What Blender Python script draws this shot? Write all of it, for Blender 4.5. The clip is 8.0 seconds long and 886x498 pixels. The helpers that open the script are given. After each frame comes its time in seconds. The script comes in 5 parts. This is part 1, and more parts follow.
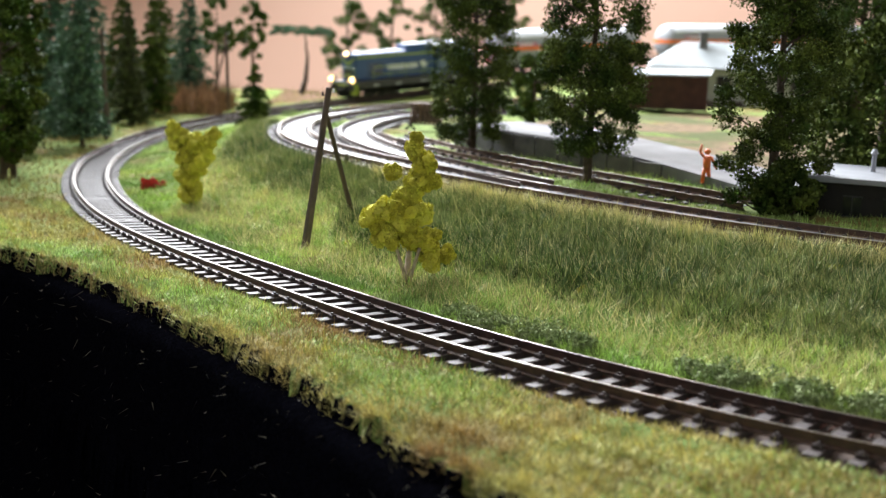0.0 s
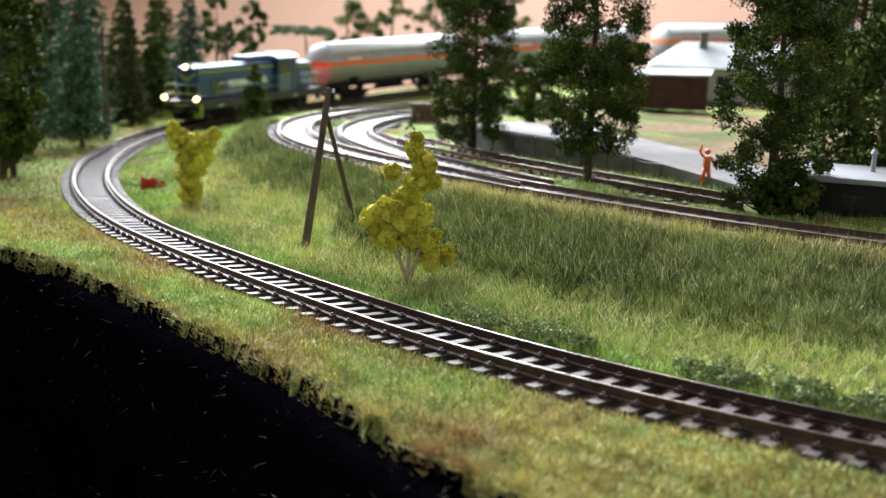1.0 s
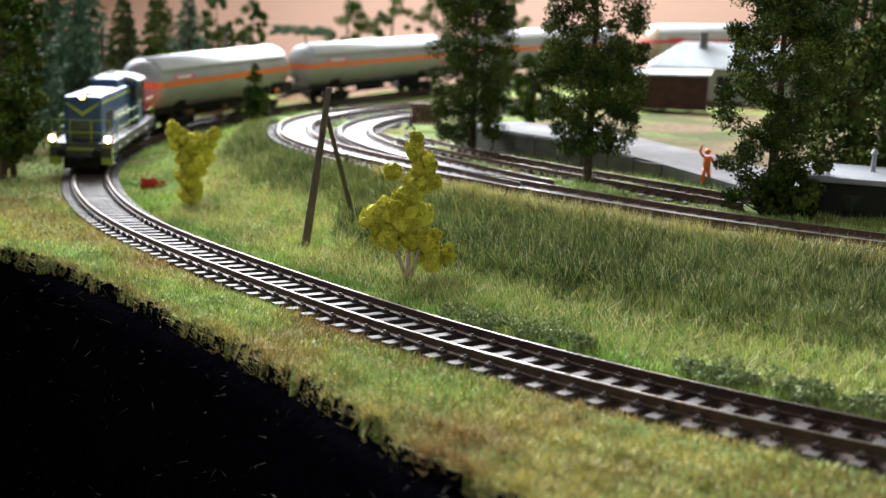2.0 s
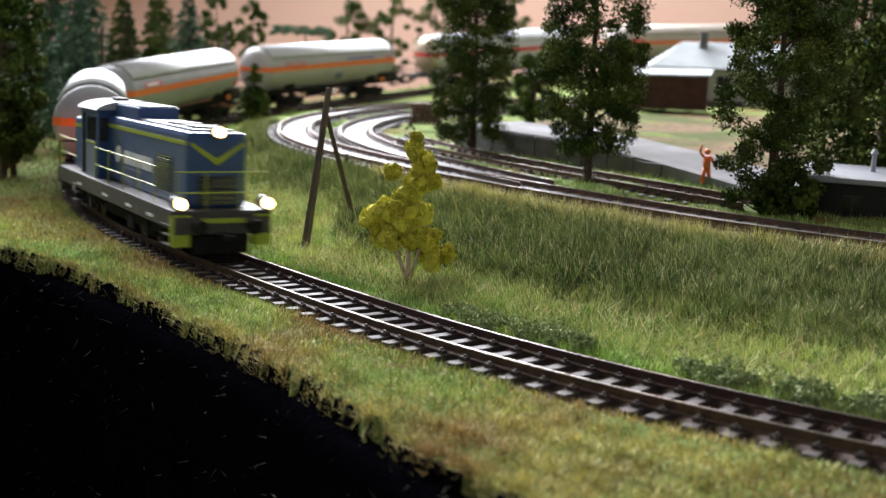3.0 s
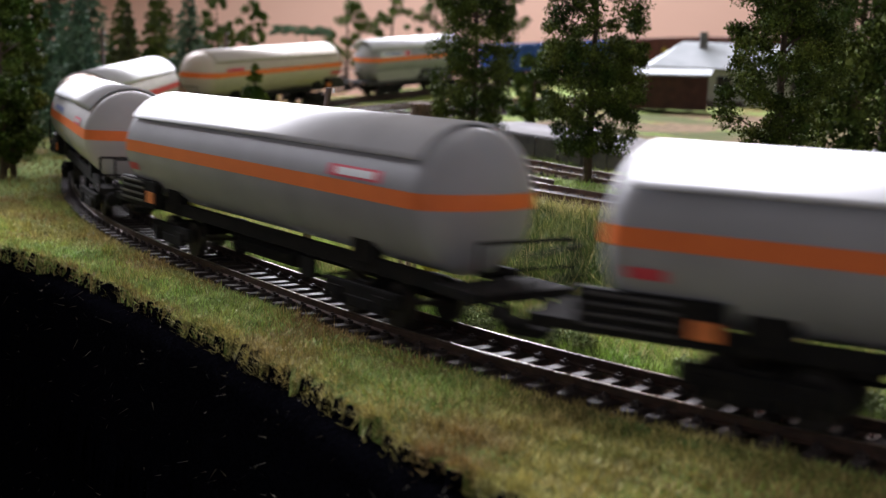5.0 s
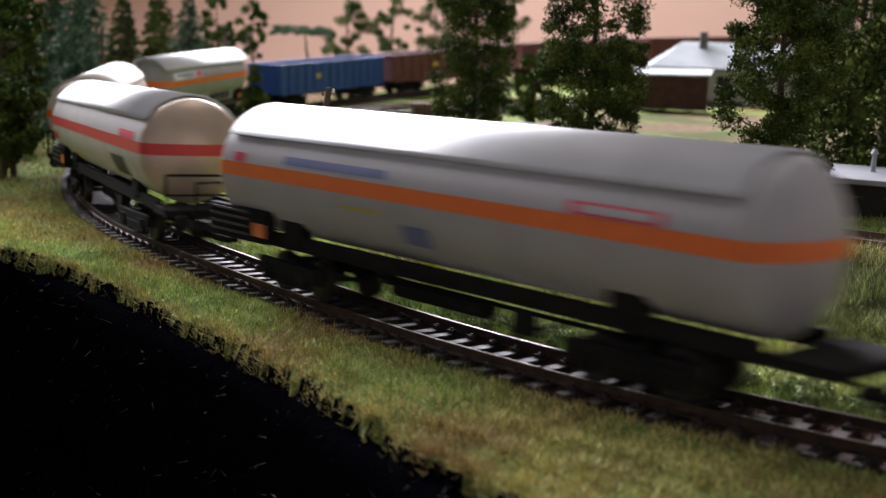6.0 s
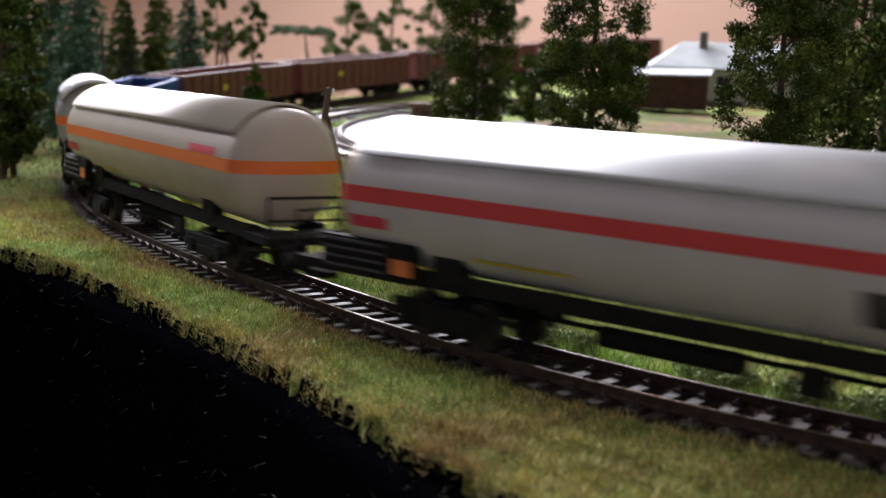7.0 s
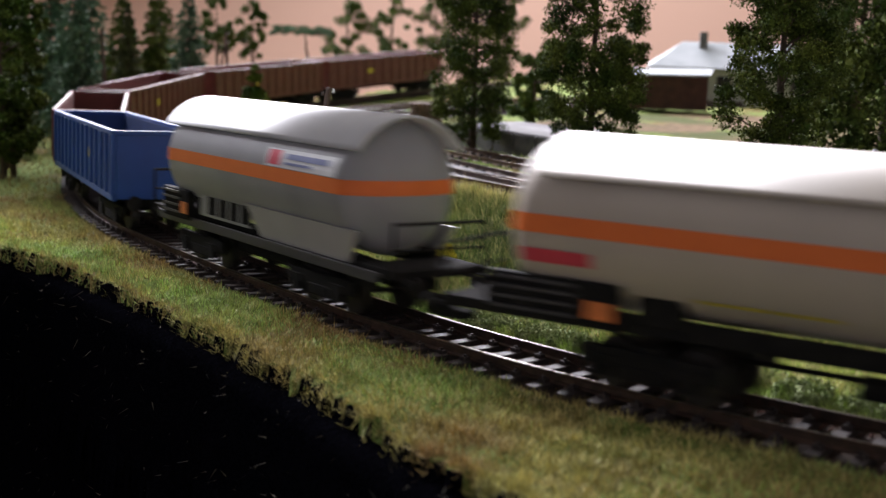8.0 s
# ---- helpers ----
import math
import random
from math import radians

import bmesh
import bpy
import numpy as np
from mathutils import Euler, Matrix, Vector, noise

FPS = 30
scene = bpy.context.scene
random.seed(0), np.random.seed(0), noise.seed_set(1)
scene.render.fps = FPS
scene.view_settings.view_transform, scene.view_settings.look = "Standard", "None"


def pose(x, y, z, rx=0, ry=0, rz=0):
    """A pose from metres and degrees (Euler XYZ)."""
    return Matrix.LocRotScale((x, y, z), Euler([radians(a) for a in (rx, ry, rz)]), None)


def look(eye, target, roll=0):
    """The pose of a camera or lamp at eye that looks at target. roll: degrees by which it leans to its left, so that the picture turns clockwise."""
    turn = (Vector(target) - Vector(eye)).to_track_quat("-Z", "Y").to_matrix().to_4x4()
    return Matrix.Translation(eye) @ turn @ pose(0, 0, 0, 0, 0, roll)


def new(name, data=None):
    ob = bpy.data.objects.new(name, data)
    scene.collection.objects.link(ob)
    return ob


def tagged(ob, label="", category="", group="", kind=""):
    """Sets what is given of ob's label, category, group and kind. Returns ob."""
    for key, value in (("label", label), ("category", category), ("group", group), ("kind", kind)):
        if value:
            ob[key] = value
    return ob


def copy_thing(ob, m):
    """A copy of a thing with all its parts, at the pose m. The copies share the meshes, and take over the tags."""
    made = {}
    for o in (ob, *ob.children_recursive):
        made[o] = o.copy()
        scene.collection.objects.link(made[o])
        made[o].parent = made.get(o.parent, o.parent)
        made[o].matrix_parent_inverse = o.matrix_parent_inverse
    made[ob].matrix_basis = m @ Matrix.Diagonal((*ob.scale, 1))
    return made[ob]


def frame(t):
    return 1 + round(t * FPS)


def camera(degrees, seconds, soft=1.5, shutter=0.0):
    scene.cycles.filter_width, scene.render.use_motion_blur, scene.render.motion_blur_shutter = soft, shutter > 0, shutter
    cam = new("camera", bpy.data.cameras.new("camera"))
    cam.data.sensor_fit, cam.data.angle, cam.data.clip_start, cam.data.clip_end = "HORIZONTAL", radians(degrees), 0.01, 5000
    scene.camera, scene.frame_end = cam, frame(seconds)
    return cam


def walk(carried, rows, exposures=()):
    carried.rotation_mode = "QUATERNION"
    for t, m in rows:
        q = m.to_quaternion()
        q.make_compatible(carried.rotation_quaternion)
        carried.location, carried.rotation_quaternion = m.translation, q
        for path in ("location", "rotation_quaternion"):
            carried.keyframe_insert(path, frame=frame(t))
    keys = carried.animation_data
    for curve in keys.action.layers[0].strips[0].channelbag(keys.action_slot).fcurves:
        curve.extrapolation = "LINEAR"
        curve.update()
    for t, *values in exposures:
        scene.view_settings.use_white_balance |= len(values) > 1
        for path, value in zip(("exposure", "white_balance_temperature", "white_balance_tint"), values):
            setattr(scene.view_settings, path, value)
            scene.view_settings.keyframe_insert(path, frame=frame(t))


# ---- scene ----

MM = 0.001  # plan units below are millimetres of the model layout

# ---- camera: a still camera on the edge of the layout ----
cam = camera(40, 8.0, soft=1.25, shutter=0.5)
EYE = Vector((0, 0, 0.0816))
view = pose(0, 0, 0.0816, 90 - 10.6, 0, 0) @ pose(0, 0, 0, 0, 0, 2.0)
walk(cam, [(0, view), (8, view)], exposures=[(0, 0.5, 6500, 10), (1.5, 0.42, 6500, 10), (2.8, 0.22, 6500, 12), (3.5, 0.04, 6500, 15), (4.3, -0.08, 6500, 20), (8, -0.06, 6550, 20)])
cam.data.dof.use_dof = True
cam.data.dof.focus_distance = 0.36
cam.data.dof.aperture_fstop = 24.0

# ---- light: daylight window beside the layout, warm room lamp ----
world = bpy.data.worlds.new("room_air")
world.use_nodes = True
world.node_tree.nodes["Background"].inputs[0].default_value = (0.8, 0.75, 0.7, 1)
world.node_tree.nodes["Background"].inputs[1].default_value = 0.065
scene.world = world


def area(name, eye, target, sx, sy, power, colour):
    lamp = bpy.data.lights.new(name, "AREA")
    lamp.shape, lamp.size, lamp.size_y, lamp.energy, lamp.color = "RECTANGLE", sx, sy, power, colour
    ob = new(name, lamp)
    ob.matrix_world = look(eye, target)
    return ob


area("window_light", (-0.58, 2.1, 1.08), (0.05, 0.5, 0), 2.0, 0.7, 178, (0.92, 0.96, 1.0))
area("ceiling_light", (0.30, 0.60, 1.75), (0.1, 0.65, 0), 0.9, 0.7, 5, (1.0, 0.93, 0.86))


# ---- materials ----
def mat(name, c1, c2=None, rough=0.6, metal=0.0, scale=300.0, bump=0.0, bscale=None, detail=5.0, spread=(0.35, 0.65), island=0.0,
        emit=None, power=0.0, third=None, third_scale=40.0, spec=0.5, rough2=None):
    m = bpy.data.materials.new(name)
    m.use_nodes = True
    nt = m.node_tree
    b = nt.nodes["Principled BSDF"]
    b.inputs["Roughness"].default_value, b.inputs["Metallic"].default_value = rough, metal
    b.inputs["Specular IOR Level"].default_value = spec
    co = nt.nodes.new("ShaderNodeTexCoord")
    c2 = c2 or tuple(v * 0.75 for v in c1)

    def noise_tex(s, d=detail):
        n = nt.nodes.new("ShaderNodeTexNoise")
        n.inputs["Scale"].default_value, n.inputs["Detail"].default_value = s, d
        nt.links.new(co.outputs["Object"], n.inputs["Vector"])
        return n

    def ramp(src, lo, hi):
        r = nt.nodes.new("ShaderNodeMapRange")
        r.inputs[1].default_value, r.inputs[2].default_value = lo, hi
        nt.links.new(src, r.inputs[0])
        return r.outputs[0]

    def mix(fac, a, bb):
        x = nt.nodes.new("ShaderNodeMix")
        x.data_type = "RGBA"
        nt.links.new(fac, x.inputs[0])
        for sock, val in ((x.inputs[6], a), (x.inputs[7], bb)):
            if isinstance(val, tuple):
                sock.default_value = (*val, 1)
            else:
                nt.links.new(val, sock)
        return x.outputs[2]

    n1 = noise_tex(scale)
    col = mix(ramp(n1.outputs[0], *spread), c1, c2)
    if third:
        n3 = noise_tex(third_scale, 3.0)
        col = mix(ramp(n3.outputs[0], 0.45, 0.62), col, third)
    if island:
        g = nt.nodes.new("ShaderNodeNewGeometry")
        hsv = nt.nodes.new("ShaderNodeHueSaturation")
        nt.links.new(col, hsv.inputs["Color"])
        mr = nt.nodes.new("ShaderNodeMapRange")
        mr.inputs[3].default_value, mr.inputs[4].default_value = 1 - island, 1 + island
        nt.links.new(g.outputs["Random Per Island"], mr.inputs[0])
        nt.links.new(mr.outputs[0], hsv.inputs["Value"])
        col = hsv.outputs[0]
    nt.links.new(col, b.inputs["Base Color"])
    if rough2 is not None:
        rr = nt.nodes.new("ShaderNodeMapRange")
        rr.inputs[1].default_value, rr.inputs[2].default_value = 0.3, 0.7
        rr.inputs[3].default_value, rr.inputs[4].default_value = rough, rough2
        nt.links.new(n1.outputs[0], rr.inputs[0])
        nt.links.new(rr.outputs[0], b.inputs["Roughness"])
    if bump:
        n2 = noise_tex(bscale or scale * 2)
        bp = nt.nodes.new("ShaderNodeBump")
        bp.inputs["Strength"].default_value, bp.inputs["Distance"].default_value = bump, 0.001
        nt.links.new(n2.outputs[0], bp.inputs["Height"])
        nt.links.new(bp.outputs[0], b.inputs["Normal"])
    if emit:
        b.inputs["Emission Color"].default_value = (*emit, 1)
        b.inputs["Emission Strength"].default_value = power
    return m


M = dict(
    ground=mat("grass_mat", (0.165, 0.22, 0.056), (0.105, 0.155, 0.036), 0.95, 0, 260, 0.8, 900, third=(0.150, 0.118, 0.040), third_scale=34, spec=0.1),
    blade_green=mat("grass_green", (0.34, 0.53, 0.15), (0.56, 0.63, 0.22), 0.6, 0, 60, island=0.65, third=(0.22, 0.35, 0.10), third_scale=18, spec=0.25),
    blade_dark=mat("grass_deep", (0.136, 0.197, 0.065), (0.238, 0.286, 0.109), 0.7, 0, 90, island=0.75, third=(0.088, 0.143, 0.041), third_scale=16, spec=0.25),
    blade_dry=mat("grass_dry", (0.60, 0.52, 0.21), (0.42, 0.41, 0.15), 0.7, 0, 70, island=0.65, third=(0.38, 0.26, 0.11), third_scale=22, spec=0.2),
    blade_straw=mat("grass_straw", (0.74, 0.66, 0.36), (0.55, 0.52, 0.22), 0.7, 0, 90, island=0.35, spec=0.25),
    fascia=mat("black_flock", (0.0012, 0.0012, 0.002), (0.0025, 0.0025, 0.004), 1.0, 0, 500, 0.6, 900, spec=0.0),
    fibre=mat("flock_fibre", (0.02, 0.02, 0.018), (0.12, 0.11, 0.08), 0.9, 0, 200, island=0.5, spec=0.1),
    rail=mat("rail_side", (0.105, 0.062, 0.047), (0.06, 0.04, 0.033), 0.42, 0.35, 400, 0.1, rough2=0.55),
    railtop=mat("rail_head", (0.30, 0.27, 0.25), (0.19, 0.165, 0.15), 0.30, 1.0, 300),
    rustrail=mat("rail_rusty", (0.16, 0.095, 0.065), (0.10, 0.065, 0.048), 0.5, 0.3, 300, 0.15),
    sleeper=mat("sleeper_plastic", (0.05, 0.04, 0.04), (0.085, 0.07, 0.068), 0.42, 0, 600, 0.3, 1500, rough2=0.66, spec=0.16),
    ballast=mat("ballast", (0.17, 0.065, 0.05), (0.25, 0.14, 0.11), 0.9, 0, 700, 0.8, 1100, island=0.3),
    soil=mat("track_soil", (0.045, 0.03, 0.026), (0.085, 0.06, 0.048), 0.95, 0, 500, 0.5, 1200, spec=0.15),
    sand=mat("sandy_yard", (0.21, 0.142, 0.085), (0.12, 0.085, 0.052), 0.95, 0, 160, 0.6, 900, third=(0.075, 0.088, 0.03), third_scale=16, spec=0.08),
    infill=mat("yard_infill", (0.22, 0.22, 0.24), (0.15, 0.15, 0.165), 0.55, 0, 120, 0.3, 900, rough2=0.7, spec=0.3),
    concrete=mat("ramp_concrete", (0.23, 0.225, 0.235), (0.17, 0.168, 0.178), 0.85, 0, 60, 0.3, 700, third=(0.14, 0.135, 0.135), third_scale=22, spec=0.15),
    rampwall=mat("ramp_wall", (0.10, 0.10, 0.10), (0.16, 0.155, 0.15), 0.8, 0, 150, 0.3, 600),
    wall=mat("room_paint", (0.72, 0.47, 0.36), (0.70, 0.455, 0.345), 0.85, 0, 3),
    roomgrey=mat("room_plaster", (0.45, 0.45, 0.45), (0.42, 0.42, 0.42), 0.9, 0, 2),
    floorwood=mat("floor_boards", (0.22, 0.14, 0.08), (0.15, 0.09, 0.05), 0.5, 0, 6),
    bark=mat("bark", (0.10, 0.065, 0.045), (0.05, 0.035, 0.026), 0.85, 0, 400, 0.6, 700),
    birch=mat("pale_bark", (0.45, 0.38, 0.30), (0.28, 0.22, 0.17), 0.8, 0, 500, 0.3),
    pole=mat("pole_wood", (0.085, 0.055, 0.045), (0.05, 0.034, 0.03), 0.55, 0, 300, 0.2),
    leaf=mat("leaf_green", (0.034, 0.074, 0.013), (0.100, 0.140, 0.028), 0.7, 0, 90, island=0.5, spec=0.08),
    leafdark=mat("leaf_dark", (0.024, 0.050, 0.010), (0.115, 0.145, 0.030), 0.75, 0, 55, island=0.6, spec=0.08),
    spruce=mat("spruce_needle", (0.06, 0.12, 0.075), (0.12, 0.19, 0.12), 0.8, 0, 80, island=0.45, spec=0.2),
    firdark=mat("fir_needle", (0.05, 0.062, 0.022), (0.085, 0.098, 0.036), 0.8, 0, 80, island=0.4, spec=0.2),
    pineneedle=mat("pine_needle", (0.055, 0.12, 0.065), (0.10, 0.17, 0.09), 0.8, 0, 80, island=0.4, spec=0.2),
    foam=mat("yellow_foam", (0.54, 0.50, 0.06), (0.42, 0.39, 0.045), 0.9, 0, 500, 0.7, 1200, island=0.22, third=(0.60, 0.58, 0.09), third_scale=120, spec=0.15),
    moss=mat("moss_foam", (0.30, 0.35, 0.18), (0.18, 0.24, 0.10), 0.9, 0, 300, island=0.4, spec=0.15),
    reed=mat("reed_straw", (0.34, 0.20, 0.11), (0.22, 0.13, 0.07), 0.8, 0, 200, island=0.4),
    red=mat("red_flowers", (0.55, 0.03, 0.02), (0.42, 0.02, 0.02), 0.7, 0, 300, island=0.3),
    orange=mat("orange_figure", (0.78, 0.17, 0.035), (0.68, 0.13, 0.03), 0.5, 0, 300),
    locoblue=mat("loco_blue", (0.013, 0.05, 0.17), (0.016, 0.058, 0.19), 0.36, 0, 200, rough2=0.44),
    cabgrey=mat("cab_panel", (0.10, 0.14, 0.24), (0.09, 0.125, 0.22), 0.4, 0, 200),
    locoroof=mat("loco_roof", (0.33, 0.36, 0.40), (0.27, 0.30, 0.34), 0.38, 0, 150),
    lime=mat("lime_paint", (0.31, 0.39, 0.025), (0.26, 0.33, 0.025), 0.45, 0, 200),
    frame=mat("frame_grey", (0.046, 0.044, 0.048), (0.031, 0.030, 0.033), 0.55, 0, 200, 0.1),
    black=mat("running_gear", (0.009, 0.009, 0.010), (0.018, 0.017, 0.016), 0.9, 0, 300, 0.1, spec=0.12),
    wheel=mat("wheel_steel", (0.05, 0.045, 0.042), (0.03, 0.027, 0.025), 0.55, 0.6, 300),
    white=mat("white_print", (0.72, 0.74, 0.76), (0.62, 0.64, 0.68), 0.5, 0, 300),
    glass=mat("dark_glass", (0.012, 0.014, 0.018), (0.02, 0.022, 0.028), 0.08, 0, 100),
    lampglow=mat("lamp_glow", (1, 0.9, 0.7), None, 0.3, emit=(1.0, 0.62, 0.24), power=9),
    taillamp=mat("tail_lamp", (0.8, 0.02, 0.02), None, 0.3, emit=(1.0, 0.02, 0.01), power=150),
    tankgrey=mat("tank_grey", (0.31, 0.32, 0.345), (0.27, 0.28, 0.30), 0.42, 0, 60, rough2=0.5),
    tankwhite=mat("tank_white", (0.52, 0.51, 0.51), (0.47, 0.46, 0.46), 0.40, 0, 60, rough2=0.48),
    tankpale=mat("tank_pale_grey", (0.40, 0.395, 0.405), (0.36, 0.355, 0.365), 0.42, 0, 60, rough2=0.5),
    tankbeige=mat("tank_beige", (0.47, 0.415, 0.36), (0.43, 0.38, 0.33), 0.40, 0, 60, rough2=0.48),
    # brown-beige reflection on the tank ends, put into their base colour
    tankend=mat("tank_end_reflection", (0.52, 0.42, 0.32), (0.44, 0.35, 0.27), 0.36, 0.35, 80),
    shield=mat("sun_shield", (0.60, 0.615, 0.645), (0.50, 0.515, 0.545), 0.40, 0, 60, rough2=0.5),
    shieldbeige=mat("sun_shield_beige", (0.50, 0.455, 0.40), (0.45, 0.41, 0.36), 0.40, 0, 60, rough2=0.5),
    stripe=mat("orange_stripe", (0.80, 0.17, 0.025), (0.74, 0.15, 0.02), 0.45, 0, 200),
    redstripe=mat("red_stripe", (0.60, 0.045, 0.04), (0.55, 0.04, 0.035), 0.45, 0, 200),
    redprint=mat("red_print", (0.62, 0.05, 0.09), (0.55, 0.045, 0.08), 0.5, 0, 300),
    blueprint=mat("blue_print", (0.16, 0.19, 0.36), (0.13, 0.16, 0.32), 0.5, 0, 300),
    yellow=mat("yellow_print", (0.62, 0.50, 0.03), None, 0.5),
    placard=mat("orange_placard", (0.80, 0.22, 0.05), None, 0.5),
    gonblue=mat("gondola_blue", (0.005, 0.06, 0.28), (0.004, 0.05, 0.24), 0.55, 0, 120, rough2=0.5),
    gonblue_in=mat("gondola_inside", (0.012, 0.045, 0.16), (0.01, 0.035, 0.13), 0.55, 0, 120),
    gonbrown=mat("gondola_brown", (0.13, 0.03, 0.025), (0.10, 0.024, 0.02), 0.5, 0, 120, rough2=0.58),
    roofpale=mat("pale_roof", (0.42, 0.45, 0.47), (0.34, 0.37, 0.39), 0.75, 0, 60, 0.1, spec=0.2),
    planks=mat("brown_planks", (0.09, 0.035, 0.024), (0.055, 0.022, 0.016), 0.75, 0, 200, 0.3),
    housewall=mat("pale_wall", (0.50, 0.50, 0.45), (0.44, 0.44, 0.40), 0.8, 0, 100, 0.2),
    darkwall=mat("tarred_wall", (0.009, 0.007, 0.007), (0.015, 0.012, 0.011), 0.7, 0, 200, 0.3),
    slate=mat("grey_roof", (0.30, 0.31, 0.34), (0.24, 0.25, 0.28), 0.55, 0, 100, 0.2),
    logs=mat("cut_logs", (0.16, 0.10, 0.075), (0.09, 0.06, 0.045), 0.8, 0, 300, 0.5),
    warmglow=mat("wall_lamp_glow", (1, 0.9, 0.6), None, 0.4, emit=(1.0, 0.8, 0.4), power=5),
    rock=mat("dark_rock", (0.07, 0.065, 0.07), (0.12, 0.115, 0.12), 0.6, 0, 150, 0.8, 250),
)


# ---- mesh helpers (millimetres) ----
def part(name, bm, material, parent=None, label="", smooth=False):
    bmesh.ops.scale(bm, vec=(MM, MM, MM), verts=bm.verts)
    me = bpy.data.meshes.new(name)
    bm.to_mesh(me)
    bm.free()
    if smooth:
        me.polygons.foreach_set("use_smooth", [True] * len(me.polygons))
    me.materials.append(M[material])
    ob = new(name, me)
    ob.parent = parent
    if label:
        ob["label"] = label
    return ob


def raw(name, verts, faces, material, parent=None, smooth=False):
    me = bpy.data.meshes.new(name)
    v = np.asarray(verts, dtype=np.float64) * MM
    f = np.asarray(faces, dtype=np.int32)
    k = f.shape[1]
    me.vertices.add(len(v))
    me.vertices.foreach_set("co", v.ravel())
    me.loops.add(f.size)
    me.loops.foreach_set("vertex_index", f.ravel())
    me.polygons.add(len(f))
    me.polygons.foreach_set("loop_start", np.arange(0, f.size, k, dtype=np.int32))
    me.polygons.foreach_set("use_smooth", np.full(len(f), smooth))
    me.update(calc_edges=True)
    me.validate()
    me.materials.append(M[material])
    ob = new(name, me)
    ob.parent = parent
    return ob


def box(bm, x0, x1, y0, y1, z0, z1, bevel=0.0, rot=None):
    r = bmesh.ops.create_cube(bm, size=1)
    vs = r["verts"]
    bmesh.ops.scale(bm, vec=(x1 - x0, y1 - y0, z1 - z0), verts=vs)
    bmesh.ops.translate(bm, vec=((x0 + x1) / 2, (y0 + y1) / 2, (z0 + z1) / 2), verts=vs)
    if bevel:
        es = list({e for v in vs for e in v.link_edges})
        bmesh.ops.bevel(bm, geom=es, offset=bevel, segments=2, affect="EDGES", profile=0.6)
    return bm


def rod(bm, a, b, r, r2=None, n=8):
    a, b = Vector(a), Vector(b)
    d = b - a
    g = bmesh.ops.create_cone(bm, cap_ends=True, segments=n, radius1=r, radius2=r if r2 is None else r2, depth=d.length)
    m = Matrix.Translation((a + b) / 2) @ d.to_track_quat("Z", "Y").to_matrix().to_4x4()
    bmesh.ops.transform(bm, matrix=m, verts=g["verts"])
    return bm


def B():
    return bmesh.new()


def thing(name, m, label, category, group="", kind=""):
    ob = new(name)
    ob.empty_display_size = 0.01
    ob.matrix_world = m
    return tagged(ob, label, category, group, kind)


def at_mm(x, y, z, rz=0.0):
    return pose(x * MM, y * MM, z * MM, 0, 0, rz)


# ---- track plans ----
def smooth_path(pts, step=2.0, rounds=60):
    P = np.array(pts, float)
    E = np.vstack([2 * P[0] - P[1], P, 2 * P[-1] - P[-2]])
    out = []
    for i in range(len(P) - 1):
        a, b, c, d = E[i:i + 4]
        for u in np.linspace(0, 1, 24, endpoint=False):
            out.append(0.5 * (2 * b + (c - a) * u + (2 * a - 5 * b + 4 * c - d) * u * u + (3 * b - 3 * c + d - a) * u ** 3))
    out.append(P[-1])

    def even(Q):
        s = np.r_[0, np.cumsum(np.linalg.norm(np.diff(Q[:, :2], axis=0), axis=1))]
        k = np.arange(0, s[-1], step)
        return np.stack([np.interp(k, s, Q[:, j]) for j in range(3)], 1)

    Q = even(np.array(out))
    for _ in range(rounds):
        Q[1:-1] = 0.25 * Q[:-2] + 0.5 * Q[1:-1] + 0.25 * Q[2:]
    K = np.ones(41) / 41
    for _ in range(2):
        Z = np.stack([np.convolve(Q[:, j], K, "valid") for j in range(3)], 1)
        Q = np.vstack([Q[:20], Z, Q[-20:]])
    return even(Q)


MAIN = smooth_path([(2350, 2150, 40), (1900, 2100, 40), (1450, 2000, 40), (955, 1784, 42.1), (723, 1665, 41.6), (496, 1546, 40.1), (296, 1427, 35.8), (142, 1329, 27.9), (36, 1259, 19.9), (-45, 1186, 12.4), (-108, 1108, 6.7), (-156, 1012, 3.7), (-185, 954, 1.0), (-204.6, 901, -2.0), (-214, 833.5, -4.5), (-211.5, 738.6, -6.0), (-196.4, 666.6, -6.6), (-181.7, 618.5, -5.6), (-168.9, 582.5, -4.5), (-146.9, 526.1, -2.5), (-120.3, 472.2, -0.6), (-90.4, 423.5, 1.1), (-56, 373.5, 2.8), (-20.7, 324, 4.4), (4.2, 292.3, 5.4), (31.9, 263.7, 6.3), (62.2, 237.2, 7.0), (94.8, 213.6, 7.6), (129.6, 193.6, 8.1), (185.5, 171, 8.5), (273, 147.5, 8.6), (392, 130, 8.3), (562, 118, 8), (750, 110, 8), (1000, 112, 8), (1300, 130, 8), (1700, 175, 8), (2200, 257, 8)])
UPPER = smooth_path([(900, 1640, 26), (600, 1430, 22), (350, 1270, 20), (180, 1140, 20), (60, 1020, 20), (-14, 940, 20), (-55, 872, 20), (-80, 800, 20), (-91, 735, 20), (-87, 680, 20), (-74, 627, 20), (-57, 587, 20), (-36, 558, 20),
                     (9, 497, 20), (50, 453, 20), (85, 414, 20), (116, 388, 20), (145, 369, 20), (210, 330, 20), (300, 285, 20), (420, 240, 20), (600, 200, 20)], rounds=10)
